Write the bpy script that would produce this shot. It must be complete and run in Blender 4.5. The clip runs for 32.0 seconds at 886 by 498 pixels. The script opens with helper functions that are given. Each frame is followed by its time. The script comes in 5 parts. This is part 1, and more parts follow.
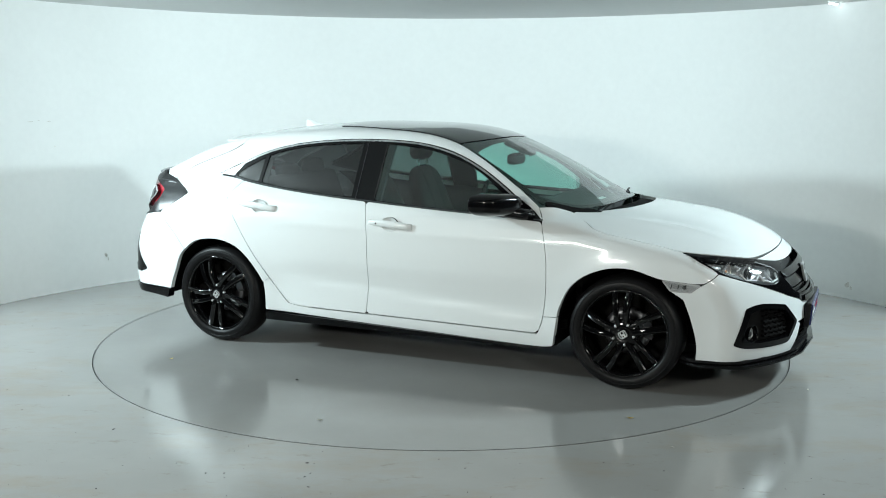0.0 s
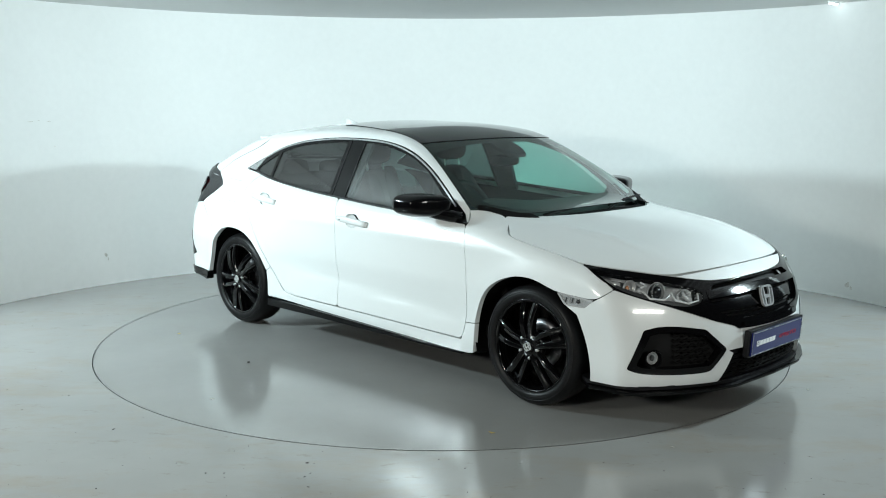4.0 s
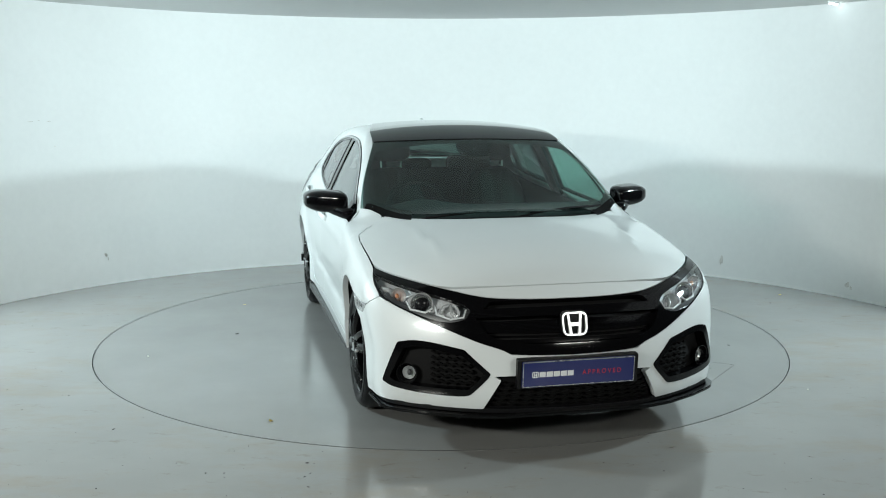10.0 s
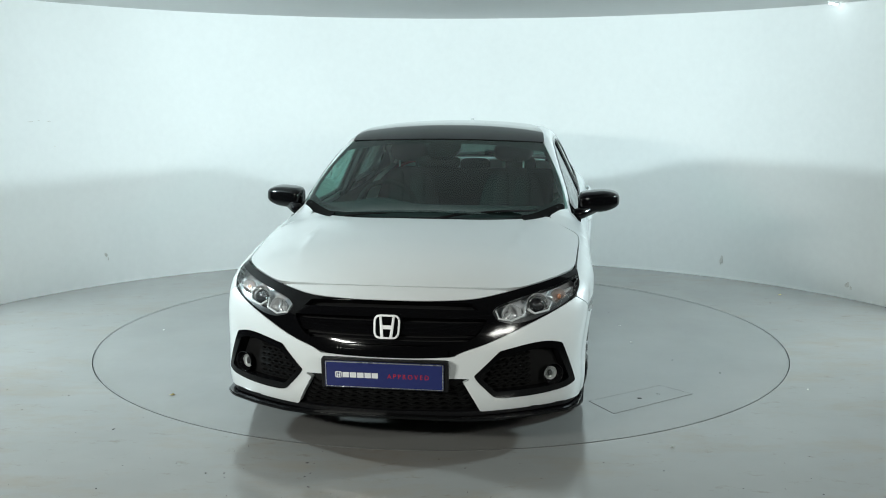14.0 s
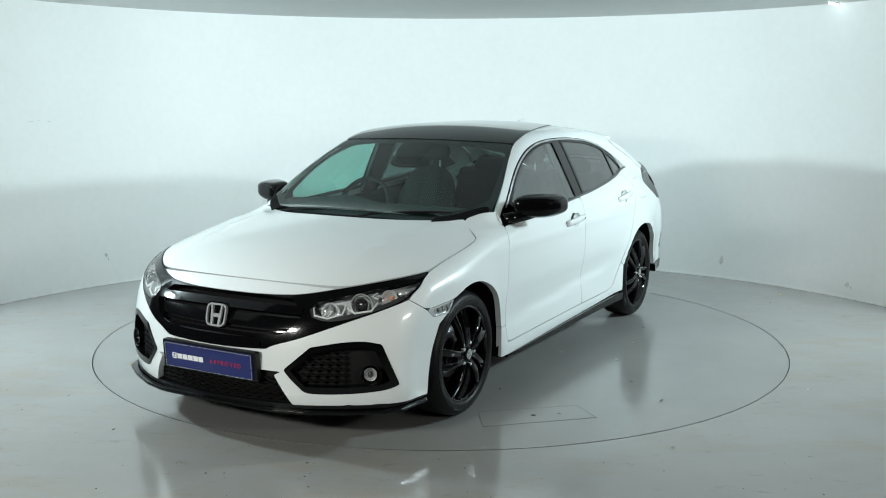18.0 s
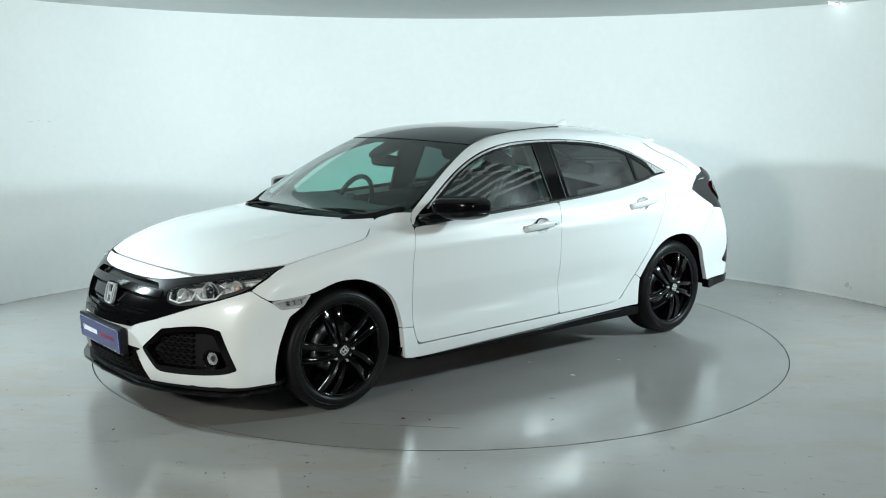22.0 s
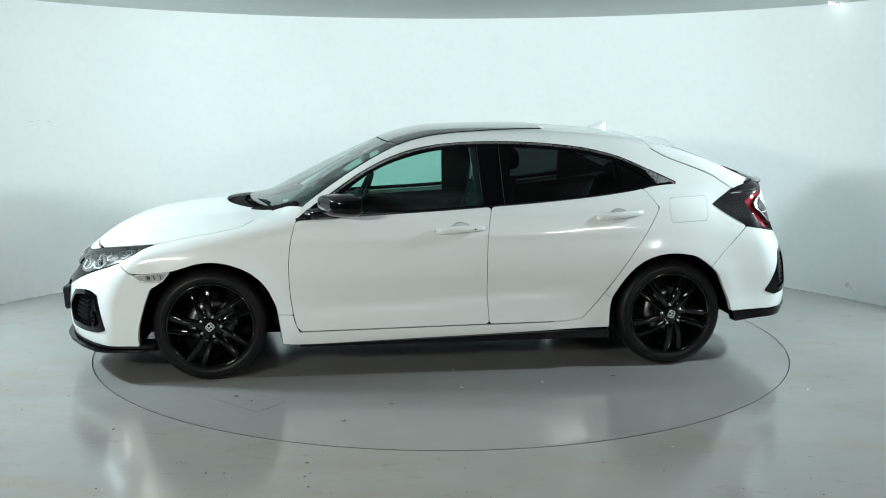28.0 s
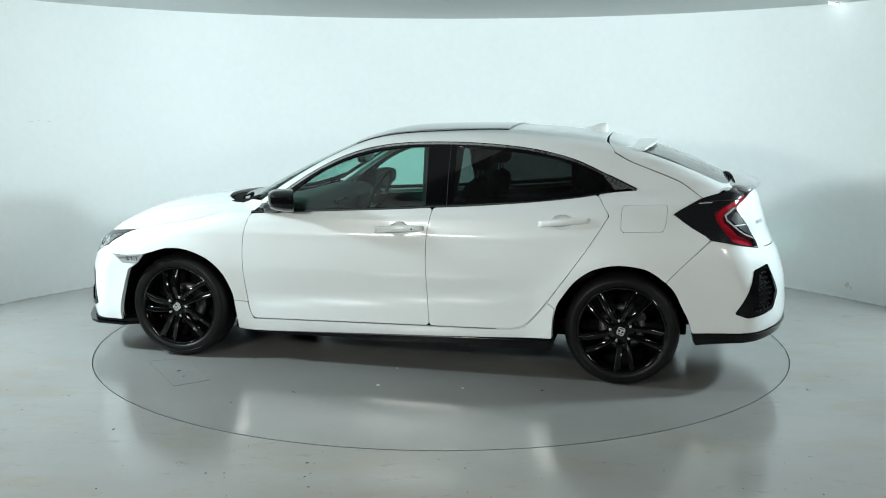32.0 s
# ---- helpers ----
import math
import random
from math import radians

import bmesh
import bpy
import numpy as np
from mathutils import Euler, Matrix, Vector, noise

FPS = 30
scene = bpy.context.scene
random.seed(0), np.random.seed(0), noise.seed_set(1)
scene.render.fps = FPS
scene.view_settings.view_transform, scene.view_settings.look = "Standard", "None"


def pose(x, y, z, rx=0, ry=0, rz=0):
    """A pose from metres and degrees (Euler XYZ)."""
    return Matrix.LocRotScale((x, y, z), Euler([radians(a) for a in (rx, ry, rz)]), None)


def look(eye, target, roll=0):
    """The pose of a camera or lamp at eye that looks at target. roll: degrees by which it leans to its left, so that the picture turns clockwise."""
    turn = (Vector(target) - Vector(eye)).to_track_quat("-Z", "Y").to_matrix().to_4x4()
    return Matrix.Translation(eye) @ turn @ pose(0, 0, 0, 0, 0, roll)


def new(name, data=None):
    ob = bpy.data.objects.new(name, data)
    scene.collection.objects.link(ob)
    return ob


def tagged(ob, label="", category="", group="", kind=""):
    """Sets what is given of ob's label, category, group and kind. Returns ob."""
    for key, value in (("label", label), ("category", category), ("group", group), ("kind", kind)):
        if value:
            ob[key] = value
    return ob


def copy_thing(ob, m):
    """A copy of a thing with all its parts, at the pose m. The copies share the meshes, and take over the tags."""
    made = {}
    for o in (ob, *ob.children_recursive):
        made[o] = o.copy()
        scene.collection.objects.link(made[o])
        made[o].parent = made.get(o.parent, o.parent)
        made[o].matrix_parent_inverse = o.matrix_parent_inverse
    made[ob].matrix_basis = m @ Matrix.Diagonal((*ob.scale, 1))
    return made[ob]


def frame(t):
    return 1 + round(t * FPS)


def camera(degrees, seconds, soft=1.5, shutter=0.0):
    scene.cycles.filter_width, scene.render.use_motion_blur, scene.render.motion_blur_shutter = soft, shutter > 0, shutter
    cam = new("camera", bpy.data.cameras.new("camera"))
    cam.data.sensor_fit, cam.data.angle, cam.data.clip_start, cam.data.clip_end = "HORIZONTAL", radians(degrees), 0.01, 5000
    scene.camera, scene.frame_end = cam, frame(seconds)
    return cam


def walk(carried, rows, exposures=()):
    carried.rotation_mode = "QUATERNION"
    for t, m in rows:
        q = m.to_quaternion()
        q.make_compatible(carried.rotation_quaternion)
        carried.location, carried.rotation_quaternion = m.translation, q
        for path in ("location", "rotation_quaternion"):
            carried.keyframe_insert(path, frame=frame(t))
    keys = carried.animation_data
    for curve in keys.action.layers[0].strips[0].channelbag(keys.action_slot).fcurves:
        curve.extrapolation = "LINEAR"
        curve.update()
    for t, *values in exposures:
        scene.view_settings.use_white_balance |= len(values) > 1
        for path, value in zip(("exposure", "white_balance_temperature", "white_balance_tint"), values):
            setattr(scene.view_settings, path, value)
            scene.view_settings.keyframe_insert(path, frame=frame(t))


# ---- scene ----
from mathutils.geometry import delaunay_2d_cdt

# ---------------------------------------------------------------- camera
CLIP = 32.0
EYE = (0.0, -6.5321, 1.5953)
cam = camera(48.63, CLIP, soft=1.0)
STAND = Matrix.Translation(EYE) @ pose(0, 0, 0, 90 - 8.7834, 0, -0.0974) @ pose(0, 0, 0, 0, 0, 0.1146)
walk(cam, [(0.0, STAND), (CLIP, STAND)])

# turntable: axis at the origin, turns clockwise seen from above at a steady rate
TURN_START, TURN_RATE = -24.1, -5.293
DISC_R = 2.245
CAR_X, CAR_Y = 0.0928, 0.0873
WALL_C, WALL_R, CEIL_Z = -0.75, 3.82, 2.34
WALL_A0, WALL_A1 = 10, 170
# ---------------------------------------------------------------- light
world = bpy.data.worlds.new("world")
scene.world = world
world.use_nodes = True
world.node_tree.nodes["Background"].inputs[0].default_value = (0.75, 0.95, 1.0, 1)
world.node_tree.nodes["Background"].inputs[1].default_value = 0.02
scene.view_settings.exposure = 0.12
COOL = (0.80, 0.99, 1.03)
WARM = (0.98, 1.0, 0.93)


def area_lamp(name, at, aim, sx, sy, watts, colour=COOL):
    data = bpy.data.lights.new(name, "AREA")
    data.shape, data.size, data.size_y, data.energy, data.color = "RECTANGLE", sx, sy, watts, colour
    ob = new(name, data)
    ob.matrix_world = look(at, aim)
    return ob


# two lamps beside the open ends of the curved wall, two in the hall in front
LAMPS = [((-4.1, -0.85, 2.06), (0.0, 0.6, 0.9), 0.34, 0.24, 140), ((4.1, -0.85, 2.16), (0.0, 0.6, 0.9), 0.34, 0.24, 132),
         ((-2.7, -5.3, 1.90), (0.0, 0.0, 0.7), 1.00, 0.20, 97, WARM), ((2.7, -5.3, 1.90), (0.0, 0.0, 0.7), 1.00, 0.20, 42, WARM)]
for lamp in LAMPS:
    area_lamp("studio_lamp", *lamp)
# ---------------------------------------------------------------- body shape
def spline1(*pairs):
    """Smooth monotone interpolation through (x, y) pairs."""
    pairs = sorted(pairs)
    xs = np.array([p[0] for p in pairs], float)
    ys = np.array([p[1] for p in pairs], float)
    h = np.diff(xs)
    d = np.diff(ys) / h
    m = np.zeros(len(xs))
    m[0], m[-1] = d[0], d[-1]
    for i in range(1, len(xs) - 1):
        if d[i - 1] * d[i] > 0:
            w1, w2 = 2 * h[i] + h[i - 1], h[i] + 2 * h[i - 1]
            m[i] = (w1 + w2) / (w1 / d[i - 1] + w2 / d[i])

    def exact(x):
        i = np.clip(np.searchsorted(xs, x) - 1, 0, len(h) - 1)
        t = np.clip((x - xs[i]) / h[i], 0, 1)
        lo = ys[0] + m[0] * (x - xs[0])
        hi = ys[-1] + m[-1] * (x - xs[-1])
        mid = ((1 + 2 * t) * (1 - t) ** 2 * ys[i] + t * (1 - t) ** 2 * h[i] * m[i]
               + t * t * (3 - 2 * t) * ys[i + 1] + t * t * (t - 1) * h[i] * m[i + 1])
        return np.where(x < xs[0], lo, np.where(x > xs[-1], hi, mid))

    grid = np.linspace(-3.0, 3.0, 6001)
    table = exact(grid)

    def f(x):
        return np.interp(x, grid, table)
    return f


def smax(k, *fs):
    out = fs[0]
    for g in fs[1:]:
        h = np.maximum(k - np.abs(out - g), 0) / k
        out = np.maximum(out, g) + h * h * k / 4
    return out


def smin(k, a, b):
    return -smax(k, -a, -b)


AXLE_X, HUB_Z = 1.349, 0.316
width_at = spline1((2.3, 0.845), (1.9, 0.878), (1.35, 0.897), (0.8, 0.888), (0, 0.885), (-0.8, 0.897), (-1.35, 0.903), (-1.8, 0.88), (-2.3, 0.82))
side_at = spline1((0.15, 0.955), (0.28, 0.974), (0.40, 0.972), (0.5, 0.983), (0.6, 0.997), (0.70, 1.0), (0.79, 0.994), (0.86, 0.982), (0.95, 0.955), (1.05, 0.90), (1.2, 0.79))
hood_mid = spline1((2.25, 0.56), (2.12, 0.70), (2.05, 0.757), (1.95, 0.822), (1.7, 0.905), (1.25, 0.968), (1.0, 0.99), (0.5, 1.0), (-1.5, 1.09), (-1.9, 1.10), (-2.15, 1.09))
hood_edge = spline1((2.25, 0.50), (1.95, 0.70), (1.65, 0.795), (1.35, 0.855), (0.86, 0.93), (0, 0.965), (-0.8, 1.005), (-1.4, 1.06), (-1.75, 1.078), (-2.15, 1.09))
nose_x = spline1((0.12, 2.19), (0.2, 2.245), (0.3, 2.265), (0.45, 2.255), (0.6, 2.215), (0.7, 2.15), (0.76, 2.08), (0.85, 1.93))
tail_x = spline1((0.2, -2.21), (0.4, -2.27), (0.55, -2.26), (0.7, -2.22), (0.8, -2.17), (0.95, -2.11), (1.05, -2.08), (1.12, -2.07))
cabin_y = spline1((1.1, 0.745), (0.6, 0.818), (0.2, 0.836), (-0.3, 0.84), (-1.0, 0.83), (-1.4, 0.805), (-1.8, 0.778), (-2.15, 0.72))
roof_z = spline1((0.6, 1.33), (0.25, 1.393), (-0.15, 1.427), (-0.5, 1.433), (-0.9, 1.415), (-1.25, 1.378), (-1.5, 1.335), (-1.8, 1.27))
screen_x = spline1((0.95, 1.12), (1.0, 1.03), (1.1, 0.845), (1.2, 0.645), (1.3, 0.425), (1.36, 0.285), (1.42, 0.12))
back_x = spline1((0.9, -2.42), (1.03, -2.15), (1.15, -1.90), (1.25, -1.68), (1.334, -1.45), (1.42, -1.15))


def body_field(x, y, z):
    """Negative inside the car body, in metres from its middle on the ground."""
    y = np.abs(y)
    rf = np.hypot(x - AXLE_X, z - HUB_Z)
    rr = np.hypot(x + AXLE_X, z - HUB_Z)
    flare = 0.017 * np.exp(-((rf - 0.36) / 0.08) ** 2) + 0.018 * np.exp(-((rr - 0.36) / 0.10) ** 2)
    crease = 0.80 + 0.035 * (0.5 - x) / 1.5
    ridge = 0.007 * np.exp(-np.abs((z - crease) / 0.04) ** 1.5) * np.clip((1.4 - np.abs(x + 0.1)) / 0.5, 0, 1)
    low_line = z - (0.415 - 0.065 * x)
    scallop = 0.012 * np.exp(-(low_line / 0.14) ** 2) / (1 + np.exp(-low_line / 0.009)) * np.clip((0.92 - np.abs(x - 0.02)) / 0.30, 0, 1)
    tuck = 0.045 * np.clip((-1.15 - x) / 0.5, 0, 1) ** 1.5 * np.clip((z - 0.76) / 0.24, 0, 1) ** 1.5
    side = y - width_at(x) * side_at(z) - flare - ridge + scallop + tuck
    mid, edge = hood_mid(x), hood_edge(x)
    fold = 0.50 + 0.12 * (1.8 - x)
    rise = 0.014 * np.exp(-(np.abs(y - fold) / 0.034) ** 1.4) * np.clip((2.0 - x) / 0.5, 0, 1) * np.clip((x - 1.0) / 0.65, 0, 1) ** 1.5
    top = z - (mid - (mid - edge) * (y / 0.78) ** 2.2) - rise
    front = x - nose_x(z) + 0.30 * (y / 0.8) ** 2.3
    rear = tail_x(z) + 0.19 * (y / 0.8) ** 3.2 - x
    low = smax(0.07, side, top, front, rear)
    dz = z - 0.93
    glass_side = 0.9 * (y - (cabin_y(x) - 0.42 * dz - 0.15 * dz * np.abs(dz)))
    roof = z - (roof_z(x) - 0.042 * (y / 0.6) ** 2.2)
    screen = 0.45 * (x - screen_x(z) + 0.13 * (y / 0.65) ** 2)
    back = 0.42 * (back_x(z) + 0.10 * (y / 0.65) ** 2 - x)
    cabin = smax(0.05, glass_side, roof, screen, back, rear, 0.88 - z)
    return smin(0.03, low, cabin)


def field_normal(p):
    e = 0.004
    g = np.stack([body_field(*(p + d).T) - body_field(*(p - d).T) for d in np.eye(3) * e], 1)
    return g / np.maximum(np.linalg.norm(g, axis=1, keepdims=True), 1e-9)


def chart_ray(chart, u, v):
    """Starts and ways (inwards) of the lines that lay a flat outline on the body."""
    o = np.zeros_like(u)
    if chart == "side":
        return np.stack([u, o + 1.15, v], 1), np.stack([o, o - 1, o], 1)
    if chart == "top":
        return np.stack([u, v, o + 1.7], 1), np.stack([o, o, o - 1], 1)
    sign = 1 if chart == "front" else -1
    a = u / 1.2
    way = np.stack([sign * np.cos(a), np.sin(a), o], 1)
    start = np.stack([o + sign * 1.0, o, v], 1) + way * 1.6
    return start, -way


def to_chart(chart, p):
    x, y, z = p
    if chart == "side":
        return (x, z)
    if chart == "top":
        return (x, y)
    sign = 1 if chart == "front" else -1
    return (1.2 * math.atan2(y, sign * x - 1.0), z)


def onto_body(chart, uv):
    """Where the chart's lines first meet the body, or come nearest to it."""
    uv = np.asarray(uv, float)
    start, way = chart_ray(chart, uv[:, 0], uv[:, 1])
    lo = np.zeros(len(uv))
    best, near = np.full(len(uv), 9.0), np.zeros(len(uv))
    hit = np.zeros(len(uv), bool)
    for step in np.arange(0.0, 1.15, 0.025):
        f = body_field(*(start + way * step).T)
        near = np.where(f < best, step, near)
        best = np.minimum(f, best)
        hit |= f < 0
        lo = np.where(hit, lo, step)
    a, b = lo, lo + 0.025
    for _ in range(15):
        m = (a + b) / 2
        inside = body_field(*(start + way * m[:, None]).T) < 0
        a, b = np.where(inside, a, m), np.where(inside, m, b)
    return start + way * np.where(hit, (a + b) / 2, near)[:, None]


# ---------------------------------------------------------------- mesh helpers
def in_poly(pts, poly):
    pts, poly = np.asarray(pts, float), np.asarray(poly, float)
    x, y = pts[:, 0], pts[:, 1]
    inside = np.zeros(len(pts), bool)
    for (x0, y0), (x1, y1) in zip(poly, np.roll(poly, -1, 0)):
        if y0 != y1:
            inside ^= ((y0 > y) != (y1 > y)) & (x < (x1 - x0) * (y - y0) / (y1 - y0) + x0)
    return inside


def rounded(points, r=0.02, step=0.02, bend=38):
    """A closed outline: gentle bends are smoothed, corners get the radius r, then even steps."""
    pts = np.array(points, float)
    area = np.sum(pts[:, 0] * np.roll(pts[:, 1], -1) - np.roll(pts[:, 0], -1) * pts[:, 1])
    if area < 0:
        pts = pts[::-1]
    out = []
    n = len(pts)
    for i in range(n):
        a, b, c = pts[i - 1], pts[i], pts[(i + 1) % n]
        d0, d1 = a - b, c - b
        l0, l1 = np.linalg.norm(d0), np.linalg.norm(d1)
        turn = math.degrees(math.acos(np.clip(-(d0 @ d1) / (l0 * l1 + 1e-12), -1, 1)))
        cut0, cut1 = (0.48 * l0, 0.48 * l1) if turn < bend else (min(r, 0.48 * l0), min(r, 0.48 * l1))
        p0, p1 = b + d0 / l0 * cut0, b + d1 / l1 * cut1
        m = 6 if cut0 > 0.004 else 1
        for k in range(m + 1):
            t = k / m
            out.append((1 - t) ** 2 * p0 + 2 * t * (1 - t) * b + t * t * p1)
    out = np.array(out)
    keep = [out[0]]
    for q in out[1:]:
        gap = np.linalg.norm(q - keep[-1])
        if gap > step:
            parts = int(math.ceil(gap / step))
            base = keep[-1]
            keep += [base + (q - base) * k / parts for k in range(1, parts + 1)]
        elif gap > 0.002:
            keep.append(q)
    if np.linalg.norm(keep[0] - keep[-1]) < 0.002:
        keep.pop()
    return np.array(keep)


def grown(loop, d):
    """The counter-clockwise loop moved outwards by d."""
    t = np.roll(loop, -1, 0) - np.roll(loop, 1, 0)
    t /= np.maximum(np.linalg.norm(t, axis=1, keepdims=True), 1e-9)
    return loop + d * np.stack([t[:, 1], -t[:, 0]], 1)


def flat_fill(loop, holes=(), grid=0.035):
    """Points and triangles that fill a flat outline evenly."""
    lo, hi = loop.min(0), loop.max(0)
    gx, gy = np.meshgrid(np.arange(lo[0] + grid / 2, hi[0], grid), np.arange(lo[1] + grid / 2, hi[1], grid))
    gx[1::2] += grid / 2
    pts = np.stack([gx.ravel(), gy.ravel()], 1)
    if len(pts):
        ok = in_poly(pts, grown(loop, -0.3 * grid))
        for h in holes:
            ok &= ~in_poly(pts, grown(h, 0.3 * grid))
        rim = np.concatenate([loop, *holes])
        for q in np.array_split(np.arange(len(pts)), max(1, len(pts) // 400)):
            d = np.linalg.norm(pts[q][:, None] - rim[None], axis=2).min(1)
            ok[q] &= d > 0.45 * grid
        pts = pts[ok]
    edges, at = [], 0
    for ring in (loop, *holes):
        n = len(ring)
        edges += [(at + i, at + (i + 1) % n) for i in range(n)]
        at += n
    verts = [Vector(q) for q in np.concatenate([loop, *holes, pts])]
    v, _, f, *_ = delaunay_2d_cdt(verts, edges, [], 0, 1e-6)
    v = np.array([tuple(q) for q in v])
    mid = np.array([v[list(t)].mean(0) for t in f])
    ok = in_poly(mid, loop)
    for h in holes:
        ok &= ~in_poly(mid, h)
    return v, [t for t, k in zip(f, ok) if k]


def mesh_from(name, verts, faces, normals=None, smooth=True):
    me = bpy.data.meshes.new(name)
    me.from_pydata([tuple(v) for v in verts], [], [tuple(f) for f in faces])
    me.update()
    if smooth:
        me.polygons.foreach_set("use_smooth", [True] * len(me.polygons))
    if normals is not None:
        me.normals_split_custom_set_from_vertices([tuple(n) for n in normals])
    return me


def mirrored(me):
    """The same mesh on the other side of the car."""
    verts = [(v.co.x, -v.co.y, v.co.z) for v in me.vertices]
    faces = [tuple(reversed(p.vertices)) for p in me.polygons]
    nor = np.zeros(len(me.loops) * 3)
    me.corner_normals.foreach_get("vector", nor)
    nor = nor.reshape(-1, 3)
    flip = []
    for p in me.polygons:
        ids = list(p.loop_indices)
        flip += [tuple(nor[i] * (1, -1, 1)) for i in reversed(ids)]
    out = bpy.data.meshes.new(me.name)
    out.from_pydata(verts, [], faces)
    out.update()
    out.polygons.foreach_set("use_smooth", [True] * len(out.polygons))
    out.normals_split_custom_set(flip)
    for m in me.materials:
        out.materials.append(m)
    return out


def body_panel(chart, loop, holes=(), grid=0.035, lift=0.0, depth=0.012, gap=0.0016):
    """A piece of bodywork: the outline laid on the body shape, with turned-in rims."""
    loop = grown(loop, -gap) if gap else loop
    uv, tri = flat_fill(loop, holes, grid)
    at = onto_body(chart, uv)
    nor = field_normal(at)
    a, b, c = (at[[t[i] for t in tri]] for i in range(3))
    same = np.sum(np.cross(b - a, c - a) * nor[[t[0] for t in tri]], 1).sum() > 0
    tri = [tuple(t) if same else tuple(reversed(t)) for t in tri]
    verts, normals, faces = [*(at + nor * lift)], [*nor], list(tri)
    if depth:
        # rim edges belong to one triangle only
        count = {}
        for t in tri:
            for i in range(3):
                e = (t[i], t[(i + 1) % 3])
                count[e] = count.get(e, 0) + 1
        for i, j in [e for e in count if (e[1], e[0]) not in count]:
            pi, pj = at[i] + nor[i] * lift, at[j] + nor[j] * lift
            side = np.cross(pj - pi, nor[i])
            side /= max(np.linalg.norm(side), 1e-9)
            k = len(verts)
            verts += [pi, pj, pj - nor[j] * depth, pi - nor[i] * depth]
            normals += [side] * 4
            faces.append((k + 1, k, k + 3, k + 2))
    return verts, faces, normals


def part(name, me, material, parent, label=""):
    if isinstance(me, bmesh.types.BMesh):
        bm, me = me, bpy.data.meshes.new(name)
        bm.to_mesh(me)
        bm.free()
    if material:
        me.materials.append(material)
    ob = new(name, me)
    ob.parent = parent
    if label:
        ob["label"] = label
    return ob


def panel(name, chart, points, material, parent, r=0.02, step=0.02, holes=(), both=True, label="", bend=38, **kw):
    """A body panel and, on request, its twin on the other side."""
    loop = rounded([to_chart(chart, p) if len(p) == 3 else p for p in points], r, step, bend)
    rings = [rounded([to_chart(chart, p) if len(p) == 3 else p for p in h], r, step, bend) for h in holes]
    me = mesh_from(name, *body_panel(chart, loop, rings, **kw))
    obs = [part(name, me, material, parent, label)]
    if both:
        obs.append(part(name, mirrored(me), None, parent, label))
    return obs


def snapped(points, chart):
    """The points moved along the chart's lines onto the body, so that all charts share them."""
    uv = [to_chart(chart, p) for p in points]
    return [tuple(p) for p in onto_body(chart, uv)]

# ---------------------------------------------------------------- materials
def material(name, colour, rough=0.5, metal=0.0, coat=0.0, bump=0.0, scale=40.0, vary=0.0, rough_vary=0.0, **kw):
    """A principled surface with noise at two scales in colour, roughness and relief."""
    m = bpy.data.materials.new(name)
    m.use_nodes = True
    nt = m.node_tree
    b = nt.nodes["Principled BSDF"]
    b.inputs["Base Color"].default_value = (*colour, 1)
    b.inputs["Roughness"].default_value = rough
    b.inputs["Metallic"].default_value = metal
    b.inputs["Coat Weight"].default_value = coat
    b.inputs["Coat Roughness"].default_value = 0.11
    for key, value in kw.items():
        b.inputs[key.replace("_", " ")].default_value = value
    if bump or vary or rough_vary:
        tc = nt.nodes.new("ShaderNodeTexCoord")
        no = nt.nodes.new("ShaderNodeTexNoise")
        no.inputs["Scale"].default_value, no.inputs["Detail"].default_value = scale, 6
        nt.links.new(tc.outputs["Object"], no.inputs["Vector"])
        if bump:
            bu = nt.nodes.new("ShaderNodeBump")
            bu.inputs["Strength"].default_value, bu.inputs["Distance"].default_value = bump, 0.002
            nt.links.new(no.outputs["Fac"], bu.inputs["Height"])
            nt.links.new(bu.outputs["Normal"], b.inputs["Normal"])
        big = nt.nodes.new("ShaderNodeTexNoise")
        big.inputs["Scale"].default_value, big.inputs["Detail"].default_value = scale / 12, 5
        nt.links.new(tc.outputs["Object"], big.inputs["Vector"])
        add = nt.nodes.new("ShaderNodeMath")
        nt.links.new(no.outputs["Fac"], add.inputs[0])
        nt.links.new(big.outputs["Fac"], add.inputs[1])
        if vary:
            ramp = nt.nodes.new("ShaderNodeMapRange")
            ramp.inputs["From Min"].default_value, ramp.inputs["From Max"].default_value = 0.6, 1.4
            ramp.inputs["To Min"].default_value, ramp.inputs["To Max"].default_value = 1 - vary, 1 + vary
            nt.links.new(add.outputs[0], ramp.inputs["Value"])
            mix = nt.nodes.new("ShaderNodeVectorMath")
            mix.operation = "SCALE"
            mix.inputs[0].default_value = colour
            nt.links.new(ramp.outputs[0], mix.inputs["Scale"])
            nt.links.new(mix.outputs[0], b.inputs["Base Color"])
        if rough_vary:
            ramp = nt.nodes.new("ShaderNodeMapRange")
            ramp.inputs["From Min"].default_value, ramp.inputs["From Max"].default_value = 0.6, 1.4
            ramp.inputs["To Min"].default_value, ramp.inputs["To Max"].default_value = rough - rough_vary, rough + rough_vary
            nt.links.new(add.outputs[0], ramp.inputs["Value"])
            nt.links.new(ramp.outputs[0], b.inputs["Roughness"])
    return m


